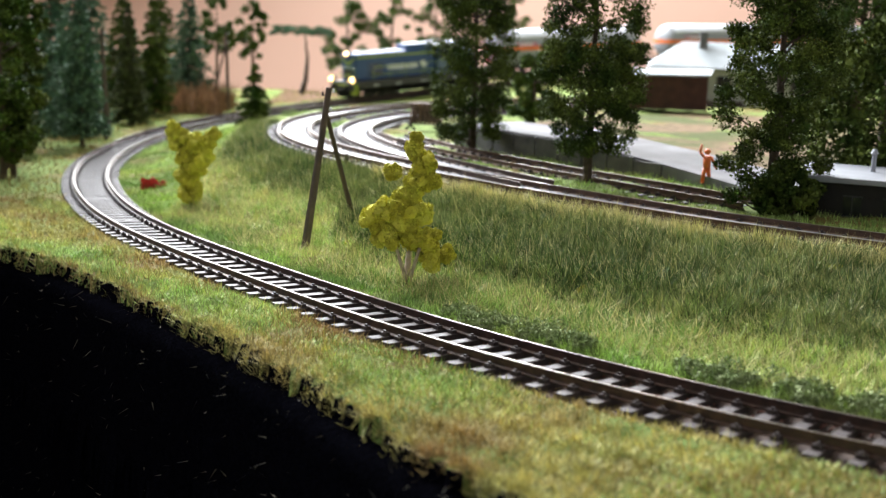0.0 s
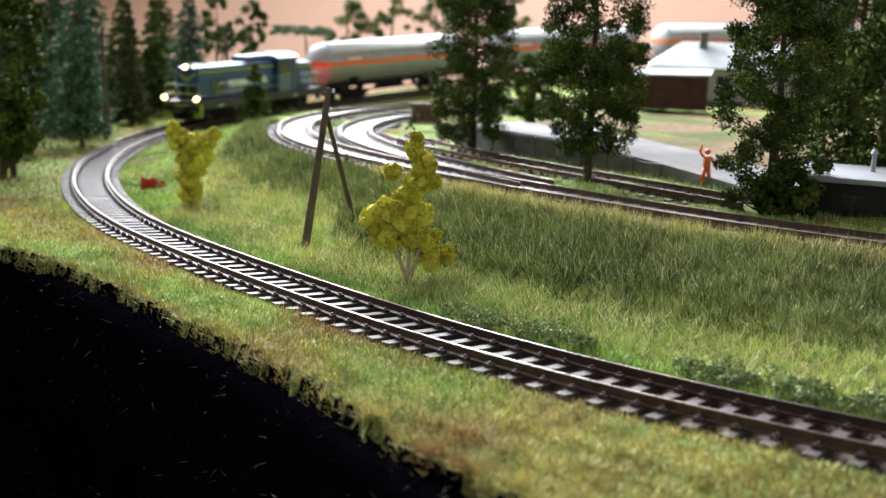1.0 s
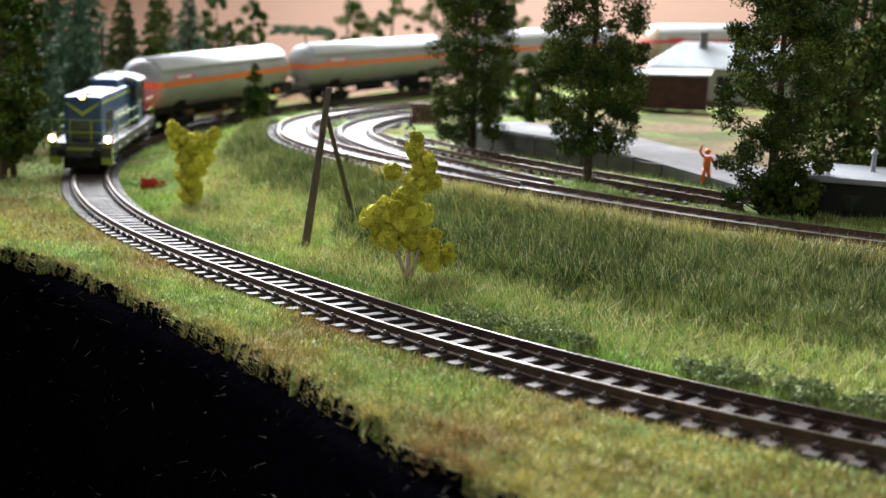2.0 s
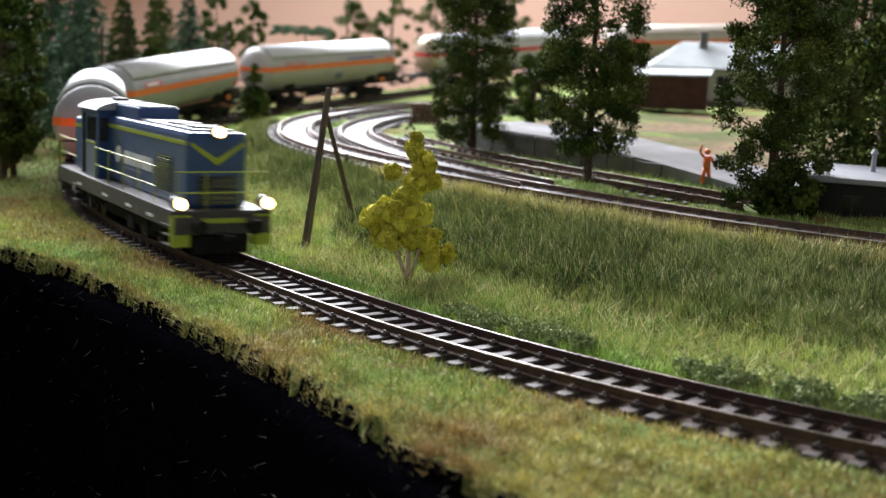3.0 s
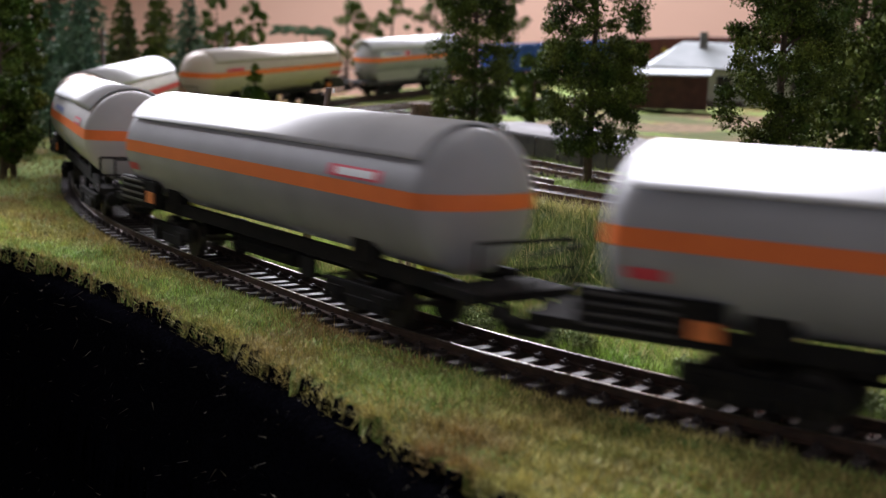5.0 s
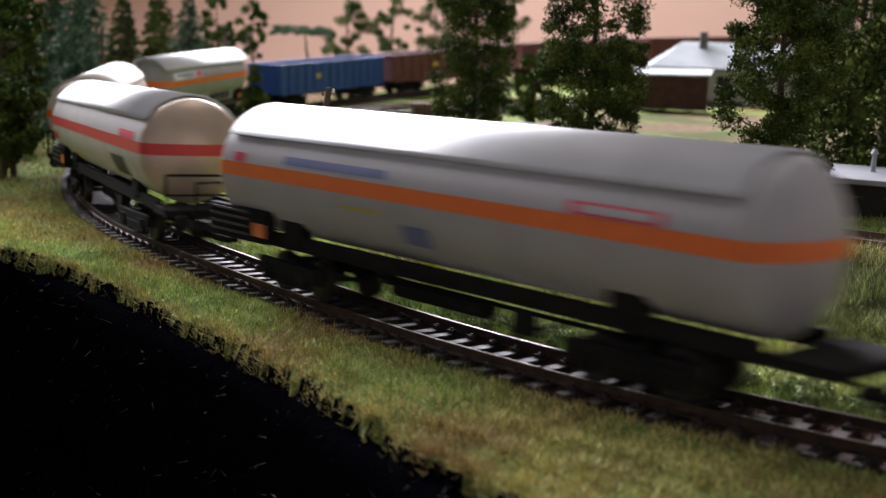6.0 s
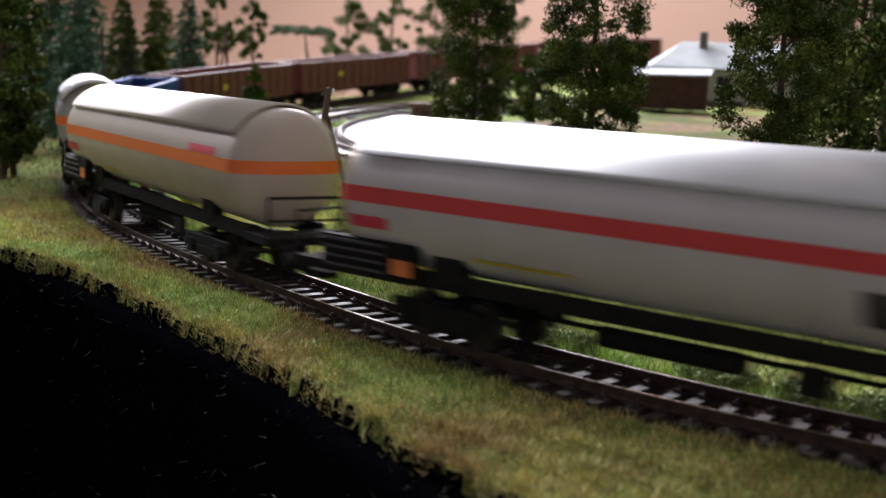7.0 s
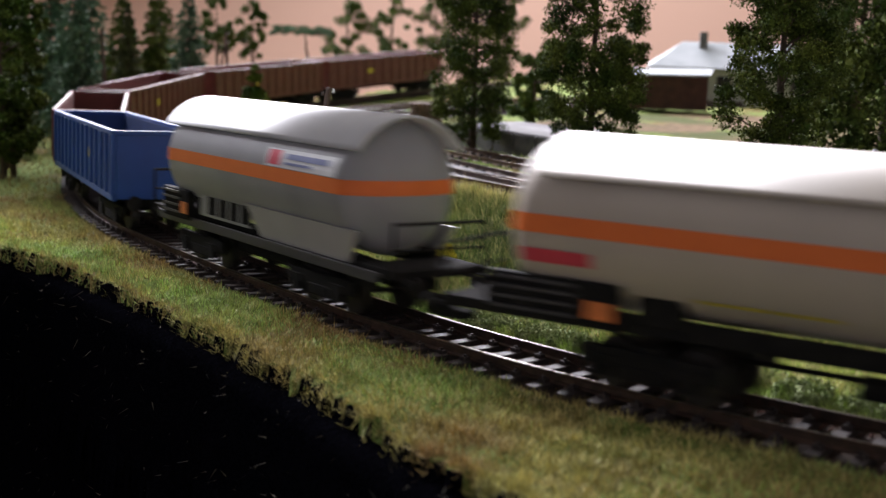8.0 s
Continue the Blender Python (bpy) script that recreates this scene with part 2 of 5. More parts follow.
INNER = smooth_path([(600, 1330, 20), (400, 1200, 20), (220, 1070, 20), (100, 975, 20), (20, 893, 20), (-25, 830, 20), (-44, 780, 20), (-54, 725, 20), (-53, 675, 20), (-42, 625, 20), (-22, 580, 20), (6, 530, 20), (38, 482, 20)], rounds=8)
SIDING = smooth_path([(-30, 690, 19), (-8, 630, 19), (29, 572, 19), (65, 522, 19), (95, 483, 19), (120, 452, 19)], rounds=8)


CANT = Vector((0.0091, 0.0399, 0.0))  # the curve leans inwards: its outer rail lies higher


def cant_at(y):
    """Share of the cant: full round the front curve, run out along the back straight."""
    return float(np.interp(y, [560, 820], [1.0, 0.0]))


def near(path, x, y):
    """Distance to a path, its height there and the side (positive: right of the direction of travel)."""
    P = path[::4]
    x, y = np.ravel(x), np.ravel(y)
    d, z, side = np.empty(len(x)), np.empty(len(x)), np.empty(len(x))
    T = np.gradient(P[:, :2], axis=0)
    for i in range(0, len(x), 4000):
        j = slice(i, i + 4000)
        dx, dy = x[j, None] - P[None, :, 0], y[j, None] - P[None, :, 1]
        q = dx * dx + dy * dy
        k = q.argmin(1)
        n = np.arange(len(k))
        d[j], z[j] = np.sqrt(q[n, k]), P[k, 2]
        side[j] = np.sign(-(T[k, 0] * dy[n, k] - T[k, 1] * dx[n, k]))
    return d, z, side


EDGE = smooth_path([(-1500, 438, 0), (-800, 436, 0), (-304, 434, 0), (-167, 431, 0), (-140, 418, 0), (-99.7, 359.6, 0), (-74.3, 326.4, 0), (-54.6, 301, 0), (-36.2, 272, 0), (-20.8, 246.6, 0), (-7.5, 222.3, 0), (5.6, 197.4, 0),
                    (27.7, 171.5, 0), (59.4, 148, 0), (113, 124, 0), (189.5, 103, 0), (380, 84, 0), (1000, 66, 0), (2400, 60, 0)], rounds=4)


EDGE[:, 2] = np.where(EDGE[:, 1] < 440, near(MAIN, EDGE[:, 0], EDGE[:, 1])[1], 0.0)


def smoothstep(t):
    t = np.clip(t, 0, 1)
    return t * t * (3 - 2 * t)


def wobble(x, y, s, seed=0.0):
    return (np.sin(x / s + seed) * np.cos(y / s * 1.13 + seed * 2) + 0.5 * np.sin(x / s * 2.3 + y / s * 1.9 + seed * 3))


def height(x, y, full=False):
    shape = np.shape(x)
    x, y = np.ravel(np.asarray(x, float)), np.ravel(np.asarray(y, float))
    dm, zm, sm = near(MAIN, x, y)
    du, zu, su = near(UPPER, x, y)
    de, _, se = near(EDGE, x, y)
    inside = su < 0
    a = np.maximum(0, dm - 17)
    b = np.where(inside, 0, np.maximum(0, du - 12))
    t = smoothstep(a / (a + b + 1e-6))
    h = np.where(sm < 0, (zm - 4) * (1 - t) + (zu - 4) * t, zm - 4 + 0.0)
    h = h + np.where(inside, 0.0, 0.9) - 2.6 * (1 - smoothstep((dm - 12.5) / 4.0)) - np.where(inside | (du < 30), 2.2 * (1 - smoothstep((du - 12.5) / 4.0)), 0) - np.where(inside, 0, 1.6 * (1 - smoothstep((du - 15.0) / 9.0)))
    rough = smoothstep((dm - 16) / 12) * smoothstep((np.where(inside, 999, du) - 14) / 10)
    h = h + rough * (0.9 * wobble(x, y, 17.0) + 0.55 * wobble(x, y, 7.0, 2.0) + np.where(sm > 0, 0.5, 0.2) * wobble(x, y, 3.6, 4.0))
    ds = np.where(se > 0, -de, de) - 0.8 + np.where(de < 30, 1.5 * wobble(x, y, 9.0, 1.0), 0)
    out, de = ds < 0, np.abs(ds)
    lip = np.where(out, de, 0)
    h = h + np.where(~out & (de < 14), -1.5 * (1 - de / 14) ** 2, 0) - np.where(out, 1.5, 0) - np.minimum(lip * 7, 260)
    if full:
        return h.reshape(shape), dm.reshape(shape), du.reshape(shape), np.where(out, -de, de).reshape(shape), inside.reshape(shape), sm.reshape(shape)
    return h.reshape(shape)


def ground_at(x, y):
    return float(height(np.array([x]), np.array([y]))[0])


class Field:
    """Heights and distances of the ground, kept on a fine grid for scattering."""
    x0, y0, step = -540.0, 78.0, 2.5

    def __init__(self):
        xs, ys = np.arange(self.x0, 345, self.step), np.arange(self.y0, 1280, self.step)
        X, Y = np.meshgrid(xs, ys)
        h, dm, du, de, ins, sm = height(X, Y, True)
        di = near(INNER, X, Y)[0].reshape(X.shape)
        dsd = near(SIDING, X, Y)[0].reshape(X.shape)
        self.layers = np.stack([h, dm, du, de, ins.astype(float), sm, di, dsd])

    def at(self, x, y):
        fx, fy = (x - self.x0) / self.step, (y - self.y0) / self.step
        i, j = np.clip(fx.astype(int), 0, self.layers.shape[2] - 2), np.clip(fy.astype(int), 0, self.layers.shape[1] - 2)
        u, v = fx - i, fy - j
        L = self.layers
        return L[:, j, i] * (1 - u) * (1 - v) + L[:, j, i + 1] * u * (1 - v) + L[:, j + 1, i] * (1 - u) * v + L[:, j + 1, i + 1] * u * v


FIELD = Field()


# ---- the room ----
def room():
    for name, (x0, x1, y0, y1, z0, z1), material in (
            ("wall_north", (-3200, 3200, 2700, 2800, -900, 1900), "wall"),
            ("wall_south", (-3200, 3200, -2600, -2500, -900, 1900), "roomgrey"),
            ("wall_west", (-3300, -3200, -2600, 2800, -900, 1900), "roomgrey"),
            ("wall_east", (3200, 3300, -2600, 2800, -900, 1900), "roomgrey"),
            ("floor", (-3300, 3300, -2600, 2800, -1000, -900), "floorwood"),
            ("ceiling", (-3300, 3300, -2600, 2800, 1900, 2000), "roomgrey")):
        tagged(part(name, box(B(), x0, x1, y0, y1, z0, z1), material), kind="structure")


room()


def ground():
    xs = np.unique(np.round(np.concatenate([np.linspace(-2400, -440, 30), np.arange(-440, -220, 8.0), np.arange(-220, 260, 3.0), np.arange(260, 620, 9.0), np.linspace(620, 2400, 30)]), 2))
    ys = np.unique(np.round(np.concatenate([np.linspace(30, 100, 12), np.arange(100, 470, 3.0), np.arange(470, 900, 5.0), np.arange(900, 1400, 12.0), np.linspace(1400, 2690, 40)]), 2))
    X, Y = np.meshgrid(xs, ys)
    Z = height(X, Y)
    n = len(xs)
    i = (np.arange(len(ys) - 1)[:, None] * n + np.arange(n - 1)[None]).ravel()
    # the table ends just behind the line and beyond the front edge
    _, dm, du, de, ins, sm = height(X, Y, True)
    keep = (de > -10) & ~((sm > 0) & (Y > 900) & (dm > np.where((X < -165) & (Y < 1250), 250, 62 + 18 * np.sin(X / 90.0))))
    keep = keep.ravel()
    i = i[keep[i] & keep[i + 1] & keep[i + n + 1] & keep[i + n]]
    ob = raw("ground", np.stack([X.ravel(), Y.ravel(), Z.ravel()], 1), np.stack([i, i + 1, i + n + 1, i + n], 1), "ground", smooth=True)
    ob.data.materials.append(M["fascia"])
    de = de.ravel()
    ob.data.polygons.foreach_set("material_index", (np.minimum(de[i], de[i + n + 1]) < -2.4).astype(np.int32))
    tagged(ob, "olive green scatter-grass ground of a model railway layout", "ground", kind="structure")


ground()


def fascia():
    P = EDGE[::3]
    T = np.gradient(P[:, :2], axis=0)
    T /= np.linalg.norm(T, axis=1)[:, None]
    N = np.stack([T[:, 1], -T[:, 0]], 1)
    rng = np.random.RandomState(4)
    rows = []
    for k, (dz, off) in enumerate(((-8.0, -1.2), (-10, 3.2), (-14, 4.2), (-40, 5.0), (-90, 5.4), (-160, 5.6), (-880, 5.8))):
        jit = rng.uniform(-1, 1, len(P)) * (0.7 if k < 2 else 0.35)
        rows.append(np.stack([P[:, 0] + N[:, 0] * (off + jit * 0.5), P[:, 1] + N[:, 1] * (off + jit * 0.5), P[:, 2] + dz + jit], 1))
    V = np.concatenate(rows)
    n = len(P)
    i = (np.arange(len(rows) - 1)[:, None] * n + np.arange(n - 1)[None]).ravel()
    ob = raw("fascia", V, np.stack([i, i + 1, i + n + 1, i + n], 1), "fascia", smooth=True)
    tagged(ob, "black flocked edge of the layout table", "fascia", kind="structure")
    # loose fibres on the flock
    m = 3800
    k = rng.randint(150, n - 60, m)
    dz = -4 - 95 * rng.rand(m) ** 1.2
    base = np.stack([P[k, 0] + N[k, 0] * 5.2, P[k, 1] + N[k, 1] * 5.2, P[k, 2] + dz], 1)
    tip = base + np.stack([N[k, 0], N[k, 1], np.zeros(m)], 1) * rng.uniform(0.5, 2, m)[:, None] + rng.normal(0, 1.2, (m, 3))
    w = rng.normal(0, 0.11, (m, 3))
    ob = raw("flock_fibres", np.stack([base - w, base + w, tip], 1).reshape(-1, 3), np.arange(3 * m).reshape(-1, 3), "fibre")
    tagged(ob, "loose grass fibres caught on the black flock edge", "fibres", kind="stuff")


fascia()


# ---- tracks ----
def offset(path, d):
    T = np.gradient(path[:, :2], axis=0)
    T /= np.linalg.norm(T, axis=1)[:, None]
    N = np.stack([-T[:, 1], T[:, 0]], 1)
    Q = path.copy()
    Q[:, :2] += N * d
    return Q, N


def sweep(path, profile, material, name, parent, step=2, smooth=False, canted=False):
    """profile: points (across, up) of a closed section."""
    Q, N = offset(path, 0.0)
    Q, N = Q[::step], N[::step]
    k = len(profile)
    lean = np.array([cant_at(y) for y in Q[:, 1]]) * (N @ np.array(CANT[:2])) if canted else np.zeros(len(Q))
    V = np.concatenate([np.stack([Q[:, 0] + N[:, 0] * a, Q[:, 1] + N[:, 1] * a, Q[:, 2] + u - lean * a], 1) for a, u in profile])
    n = len(Q)
    F = []
    for j in range(k):
        i = np.arange(n - 1)
        a, b = j * n + i, ((j + 1) % k) * n + i
        F.append(np.stack([a, a + 1, b + 1, b], 1))
    return raw(name, V, np.concatenate(F), material, parent, smooth)


def sleeper_mesh(length=30.0, width=3.0):
    bm = box(B(), -width / 2, width / 2, -length / 2, length / 2, -4.6, -2.7, 0.25)
    for s in (-1, 1):
        for o in (-1.75, 1.75):
            box(bm, -1.0, 1.0, s * 8.65 + o - 0.8, s * 8.65 + o + 0.8, -2.72, -1.75)
            rod(bm, (0, s * 8.65 + o, -1.8), (0, s * 8.65 + o, -1.25), 0.45, n=6)
    bmesh.ops.scale(bm, vec=(MM, MM, MM), verts=bm.verts)
    me = bpy.data.meshes.new("sleeper")
    bm.to_mesh(me)
    bm.free()
    me.materials.append(M["sleeper"])
    return me


SLEEPER = sleeper_mesh()


def track(name, path, label, s0, s1, side="rail", top="railtop", canted=False):
    root = thing(name, Matrix(), label, "railway track", kind="structure")
    bed = sweep(path, [(-17, -7), (-15, -4.15), (15, -4.15), (17, -7)], "soil", "track_bed", root, canted=canted)
    for s in (-1, 1):
        c = s * 8.65
        sweep(path, [(c - 1.1, -2.6), (c + 1.1, -2.6), (c + 1.1, -2.25), (c + 0.3, -1.9), (c + 0.3, -0.75), (c + 0.5, -0.5), (c + 0.5, -0.08), (c - 0.5, -0.08), (c - 0.5, -0.5), (c - 0.3, -0.75), (c - 0.3, -1.9), (c - 1.1, -2.25)],
              side, "rail", root, canted=canted)
        sweep(path, [(c - 0.42, -0.09), (c + 0.42, -0.09), (c + 0.42, 0.0), (c - 0.42, 0.0)], top, "running_surface", root, canted=canted)
    T = np.gradient(path[:, :2], axis=0)
    k = 0
    for s in np.arange(s0, min(s1, 2 * len(path) - 4), 7.8):
        i = int(s / 2)
        ob = new("sleeper", SLEEPER)
        ob.parent = root
        turn = math.degrees(math.atan2(T[i, 1], T[i, 0]))
        tip = math.degrees(cant_at(path[i, 1]) * (CANT.y * math.cos(radians(turn)) - CANT.x * math.sin(radians(turn)))) if canted else 0.0
        ob.matrix_basis = at_mm(path[i, 0], path[i, 1], path[i, 2], turn) @ pose(0, 0, 0, -tip)
        k += 1
    return root


track("main_track", MAIN, "curved model railway track with dark sleepers", 2350, 4000, canted=True)
track("upper_track", UPPER, "rusty model track along the top of the bank", 620, 2050, side="rustrail")
track("inner_track", INNER, "curved yard track joining the upper track", 420, 1130)
Q0 = UPPER[560:1010]
sweep(np.array(Q0), [(-6.6, -4.4), (-6.4, -2.1), (6.4, -2.1), (6.6, -4.4)], "infill", "infill_strip", bpy.data.objects["upper_track"])
sweep(np.array(INNER[300:]), [(-6.6, -4.4), (-6.4, -2.1), (6.4, -2.1), (6.6, -4.4)], "infill", "infill_strip", bpy.data.objects["inner_track"])
track("siding_track", SIDING, "loading siding beside the concrete ramp", 0, 560, side="rustrail", top="rustrail")


def ballast():
    rng = np.random.RandomState(7)
    V, n = [], 0
    for path, a, b, cnt in ((MAIN, 1250, 1900, 9000), (UPPER, 330, 1000, 8000), (INNER, 250, 560, 2500)):
        Q, N = offset(path, 0)
        k = rng.randint(a, min(b, len(Q) - 2), cnt)
        off = rng.uniform(-16.5, 16.5, cnt)
        c = np.stack([Q[k, 0] + N[k, 0] * off, Q[k, 1] + N[k, 1] * off, Q[k, 2] - 4.15 - np.maximum(0, np.abs(off) - 15) * 1.3], 1)
        r = rng.uniform(0.25, 0.6, cnt)[:, None, None]
        tet = np.array([(1, 0, -0.4), (-0.6, 0.9, -0.4), (-0.6, -0.9, -0.4), (0, 0, 0.9)])[None]
        ang = rng.rand(cnt) * 6.28
        ca, sa = np.cos(ang)[:, None], np.sin(ang)[:, None]
        tt = np.stack([tet[..., 0] * ca - tet[..., 1] * sa, tet[..., 0] * sa + tet[..., 1] * ca, np.repeat(tet[..., 2], cnt, 0)], -1)
        V.append((c[:, None] + tt * r).reshape(-1, 3))
    # loose stones spilling down the outer side of the upper track
    Q, N = offset(UPPER, 0)
    cnt = 9000
    k = rng.randint(700, 1000, cnt)
    off = -rng.uniform(13, 23, cnt)
    x, y = Q[k, 0] + N[k, 0] * off, Q[k, 1] + N[k, 1] * off
    c = np.stack([x, y, FIELD.at(x, y)[0] + 0.3], 1)
    tet = np.array([(1, 0, -0.4), (-0.6, 0.9, -0.4), (-0.6, -0.9, -0.4), (0, 0, 0.9)])[None]
    V.append((c[:, None] + tet * rng.uniform(0.3, 0.75, cnt)[:, None, None]).reshape(-1, 3))
    V = np.concatenate(V)
    i = np.arange(0, len(V), 4)
    F = np.concatenate([np.stack([i, i + 1, i + 3], 1), np.stack([i + 1, i + 2, i + 3], 1), np.stack([i + 2, i, i + 3], 1)])
    tagged(raw("ballast", V, F, "ballast"), "reddish brown crushed stone ballast between sleepers", "ballast", kind="stuff")


ballast()


# ---- grass ----
def grass(name, label, material, n, xr, yr, keep, size, lean, seed, width=0.1):
    rng = np.random.RandomState(seed)
    x, y = rng.uniform(*xr, n), rng.uniform(*yr, n)
    h, dm, du, de, ins, sm, di, dsd = FIELD.at(x, y)
    ok = keep(x, y, dm, du, de, ins > 0.5, sm, rng) & (de > 0.3) & (di > 15) & (dsd > 15)
    x, y, h = x[ok], y[ok], h[ok]
    m = len(x)
    l = rng.uniform(size * 0.5, size * 1.3, m) * (1 + 0.34 * wobble(x, y, 2.6, 5.0) + 0.22 * wobble(x, y, 6.1, 8.0))
    l = np.maximum(l, size * 0.3)
    a = rng.rand(m) * 6.283 + 0.8 * wobble(x, y, 11.0, 3.0)
    t = rng.uniform(0.1, lean, m)
    d = np.stack([np.cos(a) * t, np.sin(a) * t, np.ones(m)], 1)
    d /= np.linalg.norm(d, axis=1)[:, None]
    base = np.stack([x, y, h - 0.3], 1)
    turn = rng.rand(m) * 6.283
    w = np.stack([np.cos(turn), np.sin(turn), np.zeros(m)], 1) * width
    V = np.stack([base - w, base + w, base + d * l[:, None]], 1).reshape(-1, 3)
    return tagged(raw(name, V, np.arange(3 * m).reshape(-1, 3), material), label, "grass", kind="stuff")


def patch(x, y, s, seed):
    return wobble(x, y, s, seed)


# shoulder between the layout edge and the main line
grass("dry_grass", "short olive and brown scatter grass on the track shoulder", "blade_dry", 1500000, (-260, 330), (80, 560),
      lambda x, y, dm, du, de, ins, sm, r: (sm > 0) & (dm > 10.6 + 6 * r.rand(len(x))) & (dm < 120) & (patch(x, y, 23, 1) + r.normal(0, 0.4, len(x)) > -0.6) & (r.rand(len(x)) < np.clip(1.3 - y / 600, 0.3, 1)), 2.5, 3.0, 11, 0.16)
grass("shoulder_grass", "short green grass tufts on the track shoulder", "blade_green", 1100000, (-260, 330), (80, 560),
      lambda x, y, dm, du, de, ins, sm, r: (sm > 0) & (dm > 13 + 4 * r.rand(len(x))) & (dm < 120) & (patch(x, y, 23, 1) + r.normal(0, 0.35, len(x)) < -0.3), 2.4, 2.6, 12, 0.16)
grass("lip_grass", "olive grass tufts hanging over the layout edge", "blade_dry", 2000000, (-260, 330), (80, 450),
      lambda x, y, dm, du, de, ins, sm, r: (sm > 0) & (de < 3.0) & (dm > 16) & (dm < 130), 3.0, 3.2, 19, 0.14)
grass("edge_fuzz", "dark flock fringe along the layout edge", "fibre", 900000, (-260, 330), (80, 440),
      lambda x, y, dm, du, de, ins, sm, r: (sm > 0) & (de < 2.4) & (dm > 16) & (dm < 130), 1.2, 1.8, 18, 0.1)
# foot of the bank, bright green
grass("bank_foot_grass", "bright green static grass between track and bank", "blade_green", 1300000, (-230, 330), (190, 900),
      lambda x, y, dm, du, de, ins, sm, r: (sm < 0) & ~ins & (dm > 14 + 2 * r.rand(len(x))) & (du > 14) & (dm < du * 0.8 + 10 + 14 * r.normal(0, 0.5, len(x)) + np.where(x < -40, 60, 0)) & (r.rand(len(x)) < np.clip(1.5 - y / 600, 0.3, 1)), 2.6, 1.2, 13, 0.15)
grass("bank_grass", "long dark green static grass on the bank", "blade_dark", 1500000, (-120, 330), (210, 760),
      lambda x, y, dm, du, de, ins, sm, r: (sm < 0) & ~ins & (dm > 24) & (du > np.where(x > -30, 27, 21) - 6 * r.rand(len(x))) & (dm > du * 0.62 + 14 * r.normal(0, 0.5, len(x)) + np.where(x < -40, 40, 0)), 4.6, 2.5, 14, 0.17)
grass("bank_strands", "pale tangled strands in the long bank grass", "blade_straw", 230000, (-120, 330), (210, 760),
      lambda x, y, dm, du, de, ins, sm, r: (sm < 0) & ~ins & (dm > 22) & (du > 18), 6.0, 3.0, 20, 0.13)
grass("bank_top_straw", "pale straw-coloured tufts along the top of the bank", "blade_straw", 1100000, (-120, 330), (230, 760),
      lambda x, y, dm, du, de, ins, sm, r: (sm < 0) & ~ins & (dm > 24) & (du > 15) & (du < 27 + 5 * r.normal(0, 1, len(x))) & (x > -30), 5.4, 1.3, 15, 0.16)
grass("forest_grass", "low olive grass under the trees", "blade_dry", 60000, (-520, -100), (440, 1250),
      lambda x, y, dm, du, de, ins, sm, r: (sm > 0) & (dm > 15), 2.6, 1.0, 16, 0.3)
grass("yard_grass", "fresh green grass strips between the yard tracks", "blade_green", 260000, (-110, 330), (320, 1150),
      lambda x, y, dm, du, de, ins, sm, r: ins & (du > 15) & ((du < 45) | (patch(x, y, 40, 3) > 0.2)) & ~((x + y * 0.75 > 505) & (du > 50)), 2.6, 1.1, 17, 0.2)


# ---- plants ----
def leaf_cloud(centres, radii, per, size, rng, squash=0.8, shell=0.55):
    """Many small leaf quads filling uneven clumps."""
    c = np.repeat(np.asarray(centres, float), per, 0)
    r = np.repeat(np.asarray(radii, float), per)
    n = len(c)
    v = rng.normal(0, 1, (n, 3))
    v /= np.linalg.norm(v, axis=1)[:, None]
    p = c + v * (r * (shell + (1 - shell) * rng.rand(n)) * rng.uniform(0.75, 1.12, n))[:, None] * np.array([1, 1, squash])
    u = rng.normal(0, 1, (n, 3)) + v * 0.3
    u /= np.linalg.norm(u, axis=1)[:, None]
    w = np.cross(u, rng.normal(0, 1, (n, 3)))
    w /= np.linalg.norm(w, axis=1)[:, None] + 1e-9
    s = (size * rng.uniform(0.6, 1.4, n))[:, None]
    V = np.stack([p - u * s, p + w * s * 0.6, p + u * s, p - w * s * 0.6], 1).reshape(-1, 3)
    return V, np.arange(4 * n).reshape(-1, 4)


def trunk_mesh(h, r, rng, limbs=(), bend=0.0, n=9):
    bm = B()
    pts = [Vector((bend * math.sin(k / n * 3.0) + rng.normal(0, r * 0.12), rng.normal(0, r * 0.12), h * k / n)) for k in range(n + 1)]
    for k in range(n):
        rod(bm, pts[k], pts[k + 1] + Vector((0, 0, 0.2)), r * (1.15 - 0.95 * k / n), r * (1.15 - 0.95 * (k + 1) / n), 7)
    for a, b, q in limbs:
        rod(bm, a, b, q, q * 0.35, 5)
    return bm


